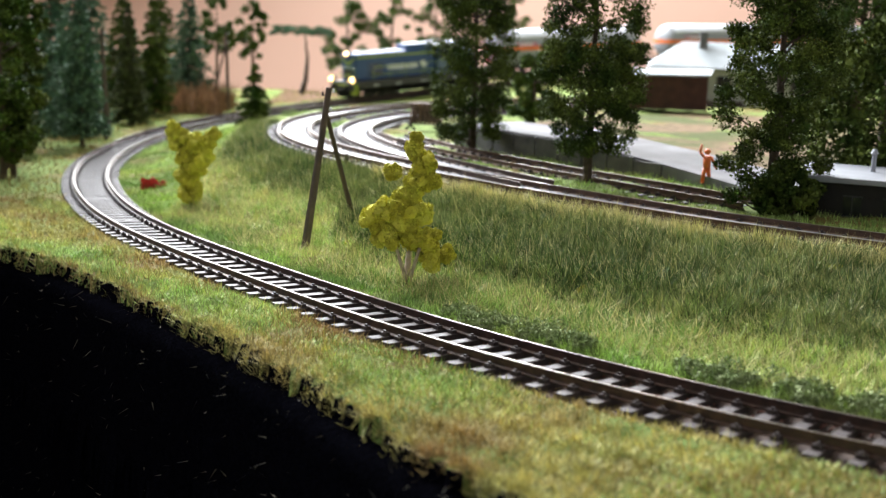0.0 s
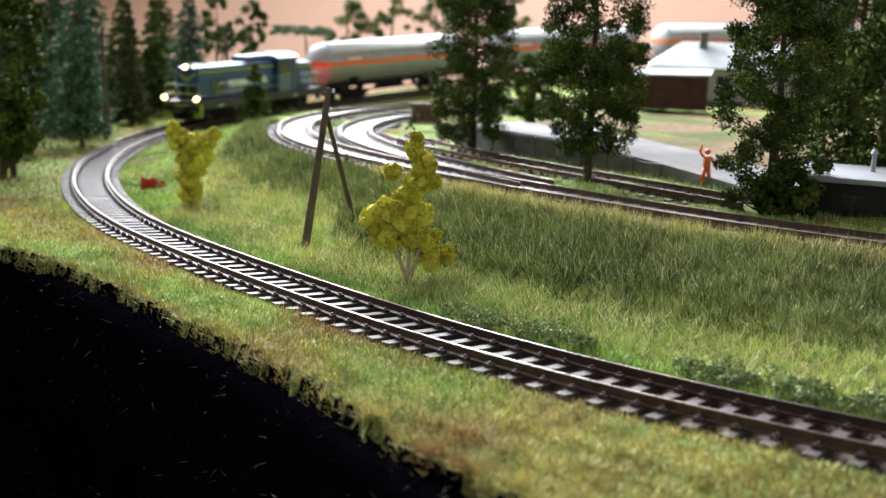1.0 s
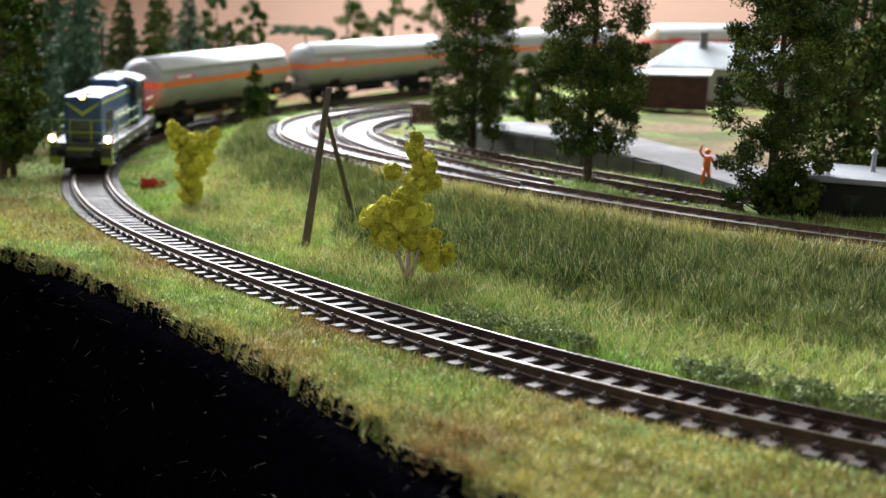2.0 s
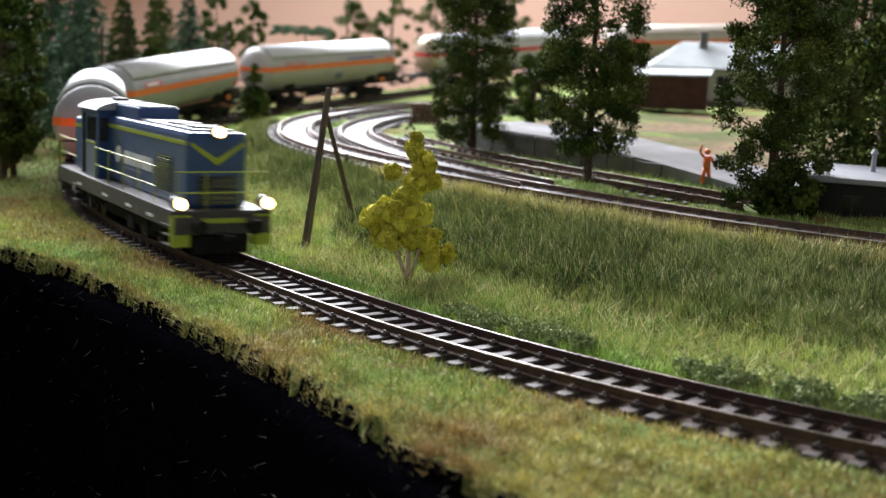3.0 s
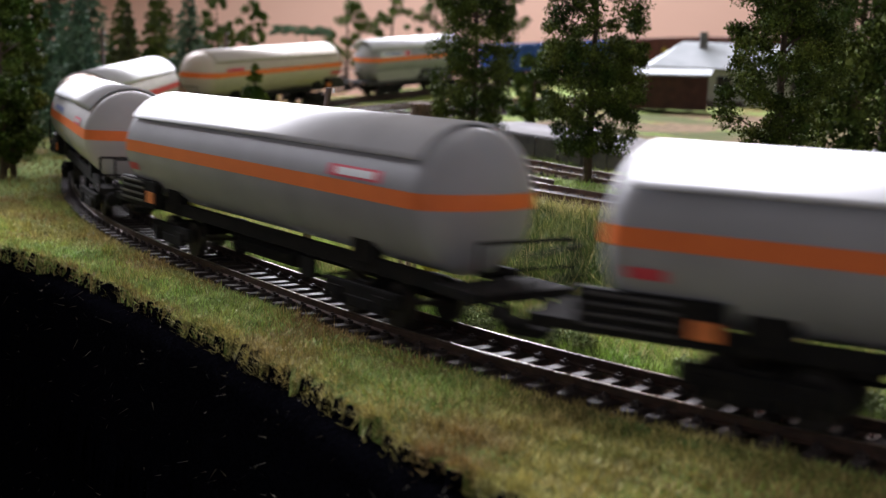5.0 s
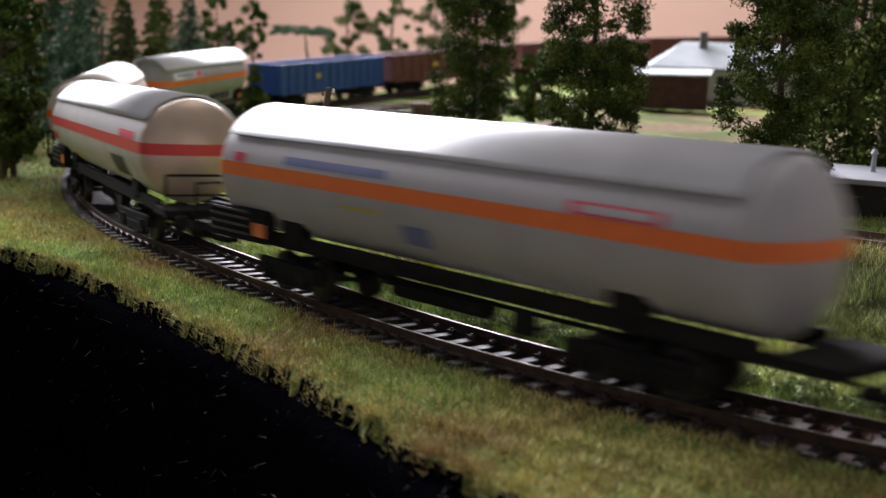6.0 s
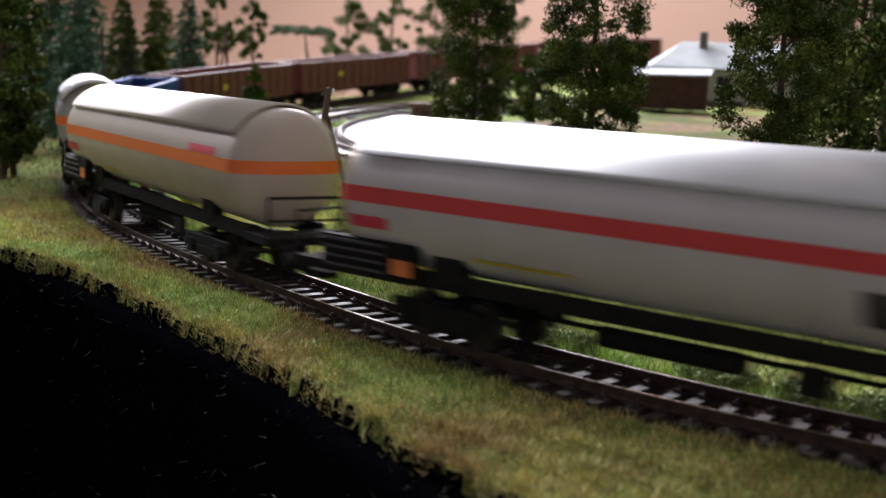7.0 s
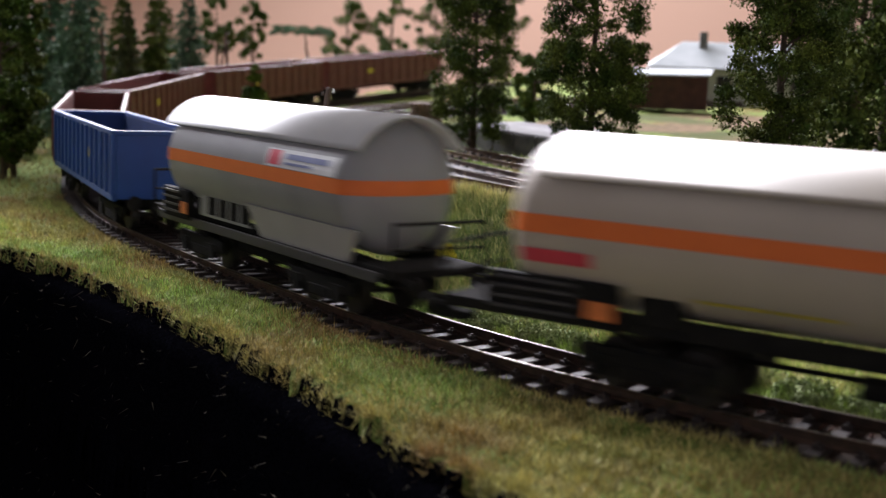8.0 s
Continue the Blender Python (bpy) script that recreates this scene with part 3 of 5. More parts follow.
def broad_tree(name, x, y, h, w, low, seed, label, material="leaf", clumps=70, per=200, leaf=1.15, bark="bark", taper=0.55, z=None):
    rng = np.random.RandomState(seed)
    root = thing(name, at_mm(x, y, ground_at(x, y) - 0.5 if z is None else z), label, "tree")
    cs, rs, limbs = [], [], []
    for _ in range(clumps):
        f = rng.rand() ** 0.9
        zc = low + (h - low) * f
        prof = math.sin(math.pi * (0.18 + 0.78 * f)) ** taper
        rad = w / 2 * prof * math.sqrt(rng.uniform(0.12, 1))
        a = rng.rand() * 6.283
        c = (rad * math.cos(a), rad * math.sin(a), zc)
        cs.append(c)
        rs.append(rng.uniform(0.085, 0.17) * w)
        if rng.rand() < 0.25:
            limbs.append(((0, 0, zc - rad * 0.5 - 1), c, 0.5))
    part("trunk", trunk_mesh(h * 0.93, w * 0.032 + 0.5, rng, limbs), bark, root)
    V, F = leaf_cloud(cs, rs, per, leaf, rng, 0.85, 0.45)
    # dense cores inside the clumps
    C, R = np.array(cs), np.array(rs) * 0.28
    ico = np.array([(0, 0, 1), (0.89, 0, 0.45), (0.28, 0.85, 0.45), (-0.72, 0.53, 0.45), (-0.72, -0.53, 0.45), (0.28, -0.85, 0.45), (0.72, 0.53, -0.45), (-0.28, 0.85, -0.45), (-0.89, 0, -0.45), (-0.28, -0.85, -0.45), (0.72, -0.53, -0.45), (0, 0, -1)])
    tri = np.array([(0, 1, 2), (0, 2, 3), (0, 3, 4), (0, 4, 5), (0, 5, 1), (1, 6, 2), (2, 7, 3), (3, 8, 4), (4, 9, 5), (5, 10, 1), (6, 7, 2), (7, 8, 3), (8, 9, 4), (9, 10, 5), (10, 6, 1), (6, 11, 7), (7, 11, 8), (8, 11, 9), (9, 11, 10), (10, 11, 6)])
    K = (C[:, None] + ico[None] * (R[:, None] * rng.uniform(0.6, 1.15, (len(C), 12)))[..., None]).reshape(-1, 3)
    KF = (tri[None] + 12 * np.arange(len(C))[:, None, None]).reshape(-1, 3)
    tris = np.concatenate([np.stack([F[:, 0], F[:, 1], F[:, 2]], 1), np.stack([F[:, 0], F[:, 2], F[:, 3]], 1), KF + len(V)])
    raw("crown", np.concatenate([V, K]), tris, material, root)
    return root


def conifer(name, x, y, h, w, low, seed, label, material="spruce", tiers=24, per=11, leaf=1.3, z=None):
    rng = np.random.RandomState(seed)
    root = thing(name, at_mm(x, y, ground_at(x, y) - 0.5 if z is None else z), label, "tree")
    part("trunk", trunk_mesh(h * 0.96, w * 0.03 + 0.5, rng), "bark", root)
    cs, rs = [], []
    for k in range(tiers):
        f = (k + rng.uniform(-0.3, 0.3)) / (tiers - 1)
        f = min(max(f, 0.0), 1.0)
        R = w / 2 * (1 - f) ** 0.72 * rng.uniform(0.82, 1.12) + 0.7
        m = max(3, int(13 * (1 - f)) + 3)
        for j in range(m):
            a = 6.283 * j / m + rng.rand()
            out = rng.uniform(0.75, 1.1)
            for q in (0.3, 0.55, 0.8, 1.0):
                rr = R * q * out
                cs.append((rr * math.cos(a), rr * math.sin(a), low + (h - low) * f - rr * 0.28 + rng.normal(0, 0.8)))
                rs.append(max(0.9, R * 0.2))
    V, F = leaf_cloud(cs, rs, per, leaf, rng, 0.7, 0.2)
    raw("crown", V, F, material, root)
    return root


def foam_bush(name, label, x, y, blobs, seed, trunk=None, material="foam", category="bush"):
    """Knobbly foam foliage: bumpy lumps covered in fine crumbs."""
    rng = np.random.RandomState(seed)
    root = thing(name, at_mm(x, y, ground_at(x, y)), label, category)
    bm = B()
    fine = []
    for bx, by, bz, r in blobs:
        fine.append((bx, by, bz, r * 0.7))
        for _ in range(15):
            d = Vector(rng.normal(0, 1, 3)).normalized() * r * rng.uniform(0.55, 0.85)
            fine.append((bx + d.x, by + d.y, bz + d.z, r * rng.uniform(0.25, 0.5)))
    for bx, by, bz, r in fine:
        g = bmesh.ops.create_icosphere(bm, subdivisions=2, radius=r)
        o = Vector((rng.rand() * 50, rng.rand() * 50, rng.rand() * 50))
        for v in g["verts"]:
            q = v.co / r
            k = 1.04 + 0.45 * noise.noise(q * 1.9 + o) + 0.36 * noise.noise(q * 4.5 + o)
            v.co = v.co * k + Vector((bx, by, bz))
    part("foliage", bm, material, root)
    cs = [(b[0], b[1], b[2]) for b in fine]
    V, F = leaf_cloud(cs, [b[3] * 1.16 for b in fine], 210, 0.4, rng, 1.0, 0.78)
    raw("foliage_crust", V, F, material, root)
    if trunk:
        bm = B()
        for a, b, r in trunk:
            rod(bm, a, b, r, r * 0.75, 7)
        part("trunk", bm, "birch", root)
    return root


def moss_row(name, label, pts, r, seed, material="moss"):
    rng = np.random.RandomState(seed)
    cs, rs = [], []
    for x, y in pts:
        for _ in range(4):
            px, py = x + rng.normal(0, r * 0.7), y + rng.normal(0, r * 0.7)
            cs.append((px, py, ground_at(px, py) + r * 0.3))
            rs.append(r * rng.uniform(0.6, 1.1))
    V, F = leaf_cloud(cs, rs, 330, 0.42, rng, 0.85, 0.55)
    return tagged(raw(name, V, F, material), label, "bush")


# ---- planting: forest beside the curve ----
broad_tree("broadleaf_tree", -234, 640, 100, 40, 18, 21, "mid-green broadleaf model tree at the layout edge", clumps=60)
broad_tree("broadleaf_tree", -250, 690, 118, 46, 22, 22, "tall dark broadleaf model tree in the forest", "leafdark", clumps=60)
broad_tree("broadleaf_tree", -226, 585, 62, 30, 26, 28, "small mid-green broadleaf tree with a thin trunk", clumps=32)
conifer("spruce_tree", -262, 860, 112, 50, 8, 23, "tall blue-green spruce model tree", "spruce")
conifer("spruce_tree", -300, 800, 120, 50, 30, 24, "tall blue-green spruce with a bare lower trunk", "spruce")
conifer("fir_tree", -243, 930, 88, 30, 6, 25, "dark olive-brown fir model tree", "firdark")
conifer("fir_tree", -237, 985, 100, 34, 8, 26, "slim dark green fir model tree", "leafdark")
conifer("spruce_tree", -226, 1065, 100, 44, 14, 27, "pale blue-green spruce model tree", "spruce")
conifer("fir_tree", -330, 950, 120, 44, 10, 29, "dark fir at the back of the forest", "leafdark")
conifer("fir_tree", -345, 1080, 125, 44, 10, 30, "dark fir at the back of the forest", "firdark")
broad_tree("broadleaf_tree", -208, 1100, 92, 34, 46, 31, "open-crowned green model tree with a thin trunk", clumps=34, per=150)
broad_tree("broadleaf_tree", -178, 1110, 90, 32, 40, 32, "open-crowned green model tree with a thin trunk", clumps=34, per=150)
for k, (x, y, h, w) in enumerate(((-106, 1265, 86, 52), (-62, 1310, 96, 46), (-16, 1322, 92, 54), (62, 1385, 96, 50))):
    broad_tree("broadleaf_tree", x, y, h, w, 14, 40 + k, "bright green model tree behind the line", clumps=40, per=160)
conifer("spruce_tree", -143, 905, 45, 27, 2, 47, "small dark green conifer beside the track", "leafdark", tiers=12)

for k, (x, y, h, w, m) in enumerate(((-292, 900, 118, 52, "spruce"), (-268, 1010, 108, 44, "leafdark"), (-310, 1060, 118, 50, "spruce"), (-280, 760, 125, 48, "firdark"), (-345, 860, 128, 56, "leafdark"), (-240, 800, 96, 34, "spruce"), (-380, 980, 130, 56, "firdark"), (-265, 1130, 112, 46, "leafdark"))):
    conifer("conifer_tree", x, y, h, w, 8 + 3 * (k % 3), 150 + k, "dark conifer in the dense model forest", m)
for k, (x, y, h, w) in enumerate(((-236, 660, 70, 36), (-262, 620, 95, 46), (-236, 645, 42, 26))):
    broad_tree("broadleaf_tree", x, y, h, w, 10, 170 + k, "dark green broadleaf tree in the forest edge", "leafdark", clumps=50)


def umbrella_pine():
    rng = np.random.RandomState(50)
    root = thing("umbrella_pine", at_mm(-143, 1195, ground_at(-143, 1195)), "flat-topped pine with a bent bare trunk", "tree")
    part("trunk", trunk_mesh(58, 2.6, rng, bend=5.0), "bark", root)
    cs = [(rng.uniform(-28, 28), rng.uniform(-14, 14), 60 + rng.uniform(-2.5, 4)) for _ in range(60)]
    V, F = leaf_cloud(cs, [4.2] * 60, 90, 0.9, rng, 0.6, 0.3)
    raw("crown", V, F, "pineneedle", root)


umbrella_pine()
# big trees by the yard
broad_tree("broadleaf_tree", 60, 513, 108, 43, 15, 61, "large dark green model tree between the tracks", "leafdark", clumps=190, per=330, leaf=0.6)
broad_tree("broadleaf_tree", 13, 622, 106, 44, 8, 62, "large dark green model tree between the tracks", "leafdark", clumps=190, per=330, leaf=0.6)
broad_tree("broadleaf_tree", 122, 452, 114, 44, 6, 63, "large dark green model tree above the bank", "leafdark", clumps=190, per=330, leaf=0.6)
broad_tree("broadleaf_tree", 196, 590, 120, 70, 44, 64, "large mid-green model tree beside a hut", "leaf", clumps=190, per=330, leaf=0.6)
broad_tree("broadleaf_tree", 186, 520, 70, 66, 2, 68, "dense dark bushy tree behind a hut", "leafdark", clumps=90)
broad_tree("broadleaf_tree", 56, 800, 46, 32, 3, 65, "round green model tree behind the ramp", "leaf", clumps=50)
broad_tree("broadleaf_tree", 126, 442, 18, 24, 1, 66, "low leafy bush under a big tree", "leafdark", clumps=40)
broad_tree("broadleaf_tree", 330, 900, 110, 60, 6, 67, "tall green model tree at the edge of the yard", "leaf", clumps=80)


# ---- bushes and flowers ----
foam_bush("yellow_bush", "upright yellow-green foam bush with a forked top", -112, 534,
          [(0, 0, 5, 5.5), (-1, 0, 11, 6), (1, 1, 17, 6), (-2, 0, 23, 6), (4, 0, 22, 5.2), (-5, 0, 29, 5), (-8, 0, 33, 3.6), (1, 0, 28, 5), (7, 0, 28, 4), (10, 0, 31, 3.2)], 71)
foam_bush("yellow_bush", "bright yellow foam bush with a pale forked trunk", -11.2, 370,
          [(-10, 0, 20, 5), (-6, -1, 14, 4.2), (-2, 0, 18, 5), (2, 0, 13, 4.5), (3, 1, 21, 5.2), (8, 0, 8, 4.6), (12, 0, 9, 2.8), (6, 0, 13, 4), (-1, 0, 27, 3.8), (3, 0, 31, 4.2), (5, 0, 36, 4), (2, 0, 41, 3.2), (-5, 0, 34, 2.6), (7, 0, 32, 3.2), (2, 0, 45, 1.8), (-2, 0, 23, 4.6), (-7, 0, 22, 4)], 72,
          trunk=[((0, 0, -1), (1, 0, 12), 1.2), ((1, -2, 0), (4, -2, 11), 0.7), ((0, -2, 1), (-4, -2, 13), 0.7), ((1, 0, 12), (3, 0, 38), 0.8)])
foam_bush("flower_clump", "low clump of red foam flowers in grass", -147, 607, [(-4, 0, 2.2, 2.6), (0, 1, 2.6, 2.4), (2, -2, 1.5, 2.2), (5, 0, 1.8, 2.2)], 73, material="red", category="flowers")
Q, N = offset(MAIN, 22.0)
for k, s in enumerate((3586, 3604, 3622, 3666, 3684, 3702, 3736, 3754)):
    p = Q[int(s / 2):int(s / 2) + 9:4]
    moss_row("moss_clump", "low dark green moss clump beside the rail", [(a, b) for a, b, _ in p], 3.6, 80 + k)
moss_row("moss_clump", "bushy green moss clump on top of the bank", [(86, 384), (95, 377), (104, 370), (113, 364), (121, 359)], 3.4, 90)
moss_row("moss_clump", "dark moss clump on the bank slope", [(-72, 640), (-80, 655), (-66, 628)], 3.6, 91)
moss_row("moss_clump", "dark moss clump on the bank slope", [(-92, 690), (-98, 700)], 3.2, 92)
moss_row("moss_clump", "dark moss scrub along the layout edge", [(-330, 760), (-300, 720), (-280, 690), (-250, 720), (-240, 760)], 6.0, 93)
moss_row("moss_clump", "pale green scrub behind the line", [(-130, 1010), (-118, 1018), (-104, 1030), (-90, 1040)], 4.0, 94)
for k, (x, y) in enumerate(((-97, 515), (-62, 480), (-30, 392), (34, 340), (37, 338), (-55, 560))):
    moss_row("weed_tuft", "tiny dark weed tuft in the grass", [(x, y)], 0.8, 100 + k, "leafdark")
for k, (x, y) in enumerate(((40, 345), (121, 277), (113, 345), (-34, 420))):
    moss_row("flower_tuft", "tiny tuft of yellow flowers in the grass", [(x, y)], 1.2, 110 + k, "foam")


def reeds():
    rng = np.random.RandomState(55)
    n = 2600
    x, y = rng.uniform(-262, -186, n), rng.uniform(1000, 1075, n)
    z = height(x, y)
    l = rng.uniform(10, 27, n)
    b = np.stack([x, y, z], 1)
    t = b + np.stack([rng.normal(0, 0.22, n), rng.normal(0, 0.22, n), np.ones(n)], 1) * l[:, None]
    w = np.stack([rng.normal(0, 0.4, n), rng.normal(0, 0.4, n), np.zeros(n)], 1)
    tagged(raw("reeds", np.stack([b - w, b + w, t], 1).reshape(-1, 3), np.arange(3 * n).reshape(-1, 3), "reed"), "dry brown reed bed at the forest edge", "reeds", kind="stuff")


reeds()


# ---- poles ----
def telegraph_pole(x, y, h, lean, brace, label):
    z = ground_at(x, y) - 1
    root = thing("telegraph_pole", at_mm(x, y, z), label, "telegraph pole")
    part("mast", rod(B(), (0, 0, 0), (lean[0], lean[1], h), 1.6, 1.1, 10), "pole", root)
    part("brace", rod(B(), brace, (lean[0] * 0.86, lean[1] * 0.86, h * 0.86), 1.1, 0.85, 8), "pole", root)
    for s, zz in ((1, 0.97), (-1, 0.95), (1, 0.86)):
        bm = rod(B(), (lean[0] * zz, lean[1] * zz, h * zz), (lean[0] * zz + s * 1.8, lean[1] * zz, h * zz + 0.4), 0.22, n=6)
        rod(bm, (lean[0] * zz + s * 1.8, lean[1] * zz, h * zz), (lean[0] * zz + s * 1.8, lean[1] * zz, h * zz + 1.4), 0.5, 0.35, 7)
        part("insulator", bm, "white" if s > 0 else "pole", root)
    return root


telegraph_pole(-49.5, 428, 58.5, (7.5, 3), (16, 42, -1), "dark wooden A-braced telegraph pole on the bank")
telegraph_pole(-186, 1035, 66, (-2, 0), (-16, 4, 0), "dark wooden braced telegraph pole by the reeds")
telegraph_pole(-238, 850, 76, (-2, 0), (-3, 20, 0), "dark wooden telegraph pole among the firs")


# ---- yard: ramp, sand, buildings ----
def yard():
    pts = [(36, 690), (70, 640), (112, 560), (150, 508), (220, 470), (330, 520), (420, 700), (420, 900), (260, 960), (120, 930), (60, 830), (30, 750)]
    bm = B()
    rng = random.Random(3)
    vs = []
    n = len(pts)
    for i in range(n):
        for u in (0, 0.25, 0.5, 0.75):
            a, b = pts[i], pts[(i + 1) % n]
            vs.append(bm.verts.new((a[0] + (b[0] - a[0]) * u + rng.uniform(-5, 5), a[1] + (b[1] - a[1]) * u + rng.uniform(-5, 5), 16.9)))
    bm.faces.new(vs)
    bmesh.ops.triangulate(bm, faces=bm.faces)
    tagged(part("sandy_yard", bm, "sand"), "pale sandy yard with trodden patches", "yard", kind="structure")
    # loading ramp along the siding
    A, Bp = Vector((4, 662)), Vector((136, 474))
    d = (Bp - A).normalized()
    nrm = Vector((d.y, -d.x)) * -1
    if nrm.x < 0:
        nrm = -nrm
    bm = B()
    prof = [(0, 27.5), (95, 27.5), (150, 24), (225, 17.4)]
    top, bot = [], []
    for s, z in prof:
        for side in (0, 46):
            p = A + d * s + nrm * side
            top.append(bm.verts.new((p.x, p.y, z)))
            bot.append(bm.verts.new((p.x, p.y, 14)))
    for i in range(0, len(top) - 2, 2):
        bm.faces.new((top[i], top[i + 1], top[i + 3], top[i + 2]))
        bm.faces.new((top[i], top[i + 2], bot[i + 2], bot[i]))
        bm.faces.new((top[i + 1], bot[i + 1], bot[i + 3], top[i + 3]))
    bm.faces.new((top[0], bot[0], bot[1], top[1]))
    bm.faces.new((top[-1], bot[-1], bot[-2], top[-2]))
    bmesh.ops.recalc_face_normals(bm, faces=bm.faces)
    root = thing("loading_ramp", Matrix(), "concrete loading ramp sloping down beside the siding", "ramp")
    part("slab", bm, "concrete", root)
    for k in range(9):
        s = 2 + k * 17.5
        zt = float(np.interp(s + 8, [p[0] for p in prof], [p[1] for p in prof])) - 0.8
        if zt < 19:
            continue
        p, q = A + d * s - nrm * 0.5, A + d * (s + 16.5) - nrm * 0.5
        bm = B()
        f = [bm.verts.new((p.x, p.y, 15)), bm.verts.new((q.x, q.y, 15)), bm.verts.new((q.x, q.y, zt)), bm.verts.new((p.x, p.y, zt))]
        bm.faces.new(f)
        g = bmesh.ops.extrude_face_region(bm, geom=bm.faces[:])
        bmesh.ops.translate(bm, vec=(-nrm.x, -nrm.y, 0), verts=[v for v in g["geom"] if isinstance(v, bmesh.types.BMVert)])
        bmesh.ops.recalc_face_normals(bm, faces=bm.faces)
        part("wall_panel", bm, "rampwall", root)


yard()


def retaining_wall():
    """Low tarred boards that hold the ballast of the upper line above the bank, with two taller posts."""
    root = thing("retaining_wall", Matrix(), "low black tarred board wall beside the upper track", "wall")
    Q, N = offset(UPPER, -19.5)
    for k in range(774, 826, 4):
        a, b = Q[k], Q[k + 4]
        d = Vector((b[0] - a[0], b[1] - a[1], 0))
        bm = box(B(), 0.15, d.length - 0.15, -0.6, 0.6, 7.0, 19.4 - 0.3 * (k % 8 > 3), 0.15)
        bmesh.ops.transform(bm, matrix=Matrix.Translation((a[0], a[1], 0)) @ Matrix.Rotation(math.atan2(d.y, d.x), 4, "Z"), verts=bm.verts)
        part("board", bm, "pole", root)
    for k in (790, 820):
        x, y = Q[k, 0] - N[k, 0] * 1.3, Q[k, 1] - N[k, 1] * 1.3
        part("post", box(B(), x - 0.9, x + 0.9, y - 0.9, y + 0.9, 6.0, 23.0, 0.2), "pole", root)


retaining_wall()


def plank_hut():
    root = thing("plank_shed", at_mm(176, 985, 19, -14), "brown plank shed with a pale flat roof", "shed")
    w, dd, h = 62, 34, 26
    part("wall_shell", box(B(), -w / 2 + 1, w / 2 - 1, -dd / 2 + 1, dd / 2 - 1, 0, h - 1), "planks", root)
    k = 0
    x = -w / 2
    while x < w / 2 - 1:
        ww = 2.6
        part("plank", box(B(), x, x + ww - 0.35, -dd / 2 - 0.4, -dd / 2 + 1, 0, h - 0.5 + 2.5 * (x + w / 2) / w), "planks", root)
        x += ww
    for s in (-1, 1):
        part("corner_post", box(B(), s * (w / 2) - 0.9, s * (w / 2) + 0.9, -dd / 2 - 0.9, -dd / 2 + 1, 0, h + 1), "planks", root)
    bm = box(B(), -w / 2 - 3, w / 2 + 3, -dd / 2 - 3, dd / 2 + 3, h + 1.2, h + 2.6, 0.3)
    for v in bm.verts:
        v.co.z += 1.5 * (v.co.x + w / 2) / w + 0.08 * (v.co.y)
    part("roof", bm, "roofpale", root)


plank_hut()


def villa():
    root = thing("station_house", at_mm(262, 1120, 16, -8), "low pale house with a bright grey hipped roof", "house")
    part("wall_shell", box(B(), -72, 72, -30, 30, 0, 34), "housewall", root)
    bm = B()
    v = [bm.verts.new(p) for p in ((-80, -38, 33), (80, -38, 33), (80, 38, 33), (-80, 38, 33), (-50, 0, 55), (50, 0, 55))]
    for f in ((0, 1, 5, 4), (1, 2, 5), (2, 3, 4, 5), (3, 0, 4), (3, 2, 1, 0)):
        bm.faces.new([v[i] for i in f])
    part("roof", bm, "roofpale", root)
    part("eaves", box(B(), -80.5, 80.5, -38.5, 38.5, 31, 32.9), "slate", root)
    part("chimney", box(B(), -36, -29, -10, -3, 44, 64, 0.4), "rampwall", root)
    for x in (-52, -20, 12, 44):
        wd = part("window", box(B(), x, x + 12, -30.8, -29.9, 12, 26), "glass", root)
        part("window_frame", box(box(B(), x - 1, x + 13, -31.2, -30.85, 26, 27), x - 1, x + 13, -31.6, -30.85, 11, 12), "white", wd)


villa()


def tarred_hut():
    root = thing("tarred_hut", at_mm(182, 452, 8, -22), "low black tarred hut with a grey flat roof", "hut")
    part("wall_shell", box(B(), -44, 60, -18, 26, 0, 20), "darkwall", root)
    part("roof", box(B(), -48, 64, -22, 30, 20.1, 22.2, 0.4), "slate", root)
    part("chimney", rod(B(), (-22, 8, 22), (-22, 8, 29), 1.0, 0.9, 10), "slate", root)
    part("chimney_cap", rod(B(), (-22, 8, 29.2), (-22, 8, 31), 1.7, 0.6, 10), "slate", root)
    for x in (-30, -16, -2, 12):
        w = part("window", box(B(), x, x + 6, -18.5, -17.9, 8, 15), "glass", root)
        part("window_frame", box(box(box(B(), x - 0.5, x + 6.5, -18.9, -18.55, 15, 15.5), x - 0.5, x + 6.5, -18.9, -18.55, 7.5, 8), x + 2.8, x + 3.2, -18.9, -18.55, 8, 15), "frame", w)


tarred_hut()


def log_rack():
    root = thing("log_rack", at_mm(-12, 742, 16, -10), "wooden rack stacked with small dark logs", "log rack")
    rng = random.Random(8)
    for i in range(7):
        for j in range(5):
            x, z = -9 + i * 2.7 + rng.uniform(-0.3, 0.3), 5.5 + j * 2.4
            part("log", rod(B(), (x, -5, z), (x + rng.uniform(-0.4, 0.4), 6, z + 0.5), 1.15, 1.05, 7), "logs", root)
    for x in (-10, 10):
        bm = rod(B(), (x - 3, -3, 0), (x + 2, -3, 5), 0.7, n=6)
        rod(bm, (x + 3, -3, 0), (x - 2, -3, 5), 0.7, n=6)
        part("trestle", bm, "black", root)
    part("beam", box(B(), -12, 24, -4.5, -3, 3.6, 4.4), "frame", root)


log_rack()


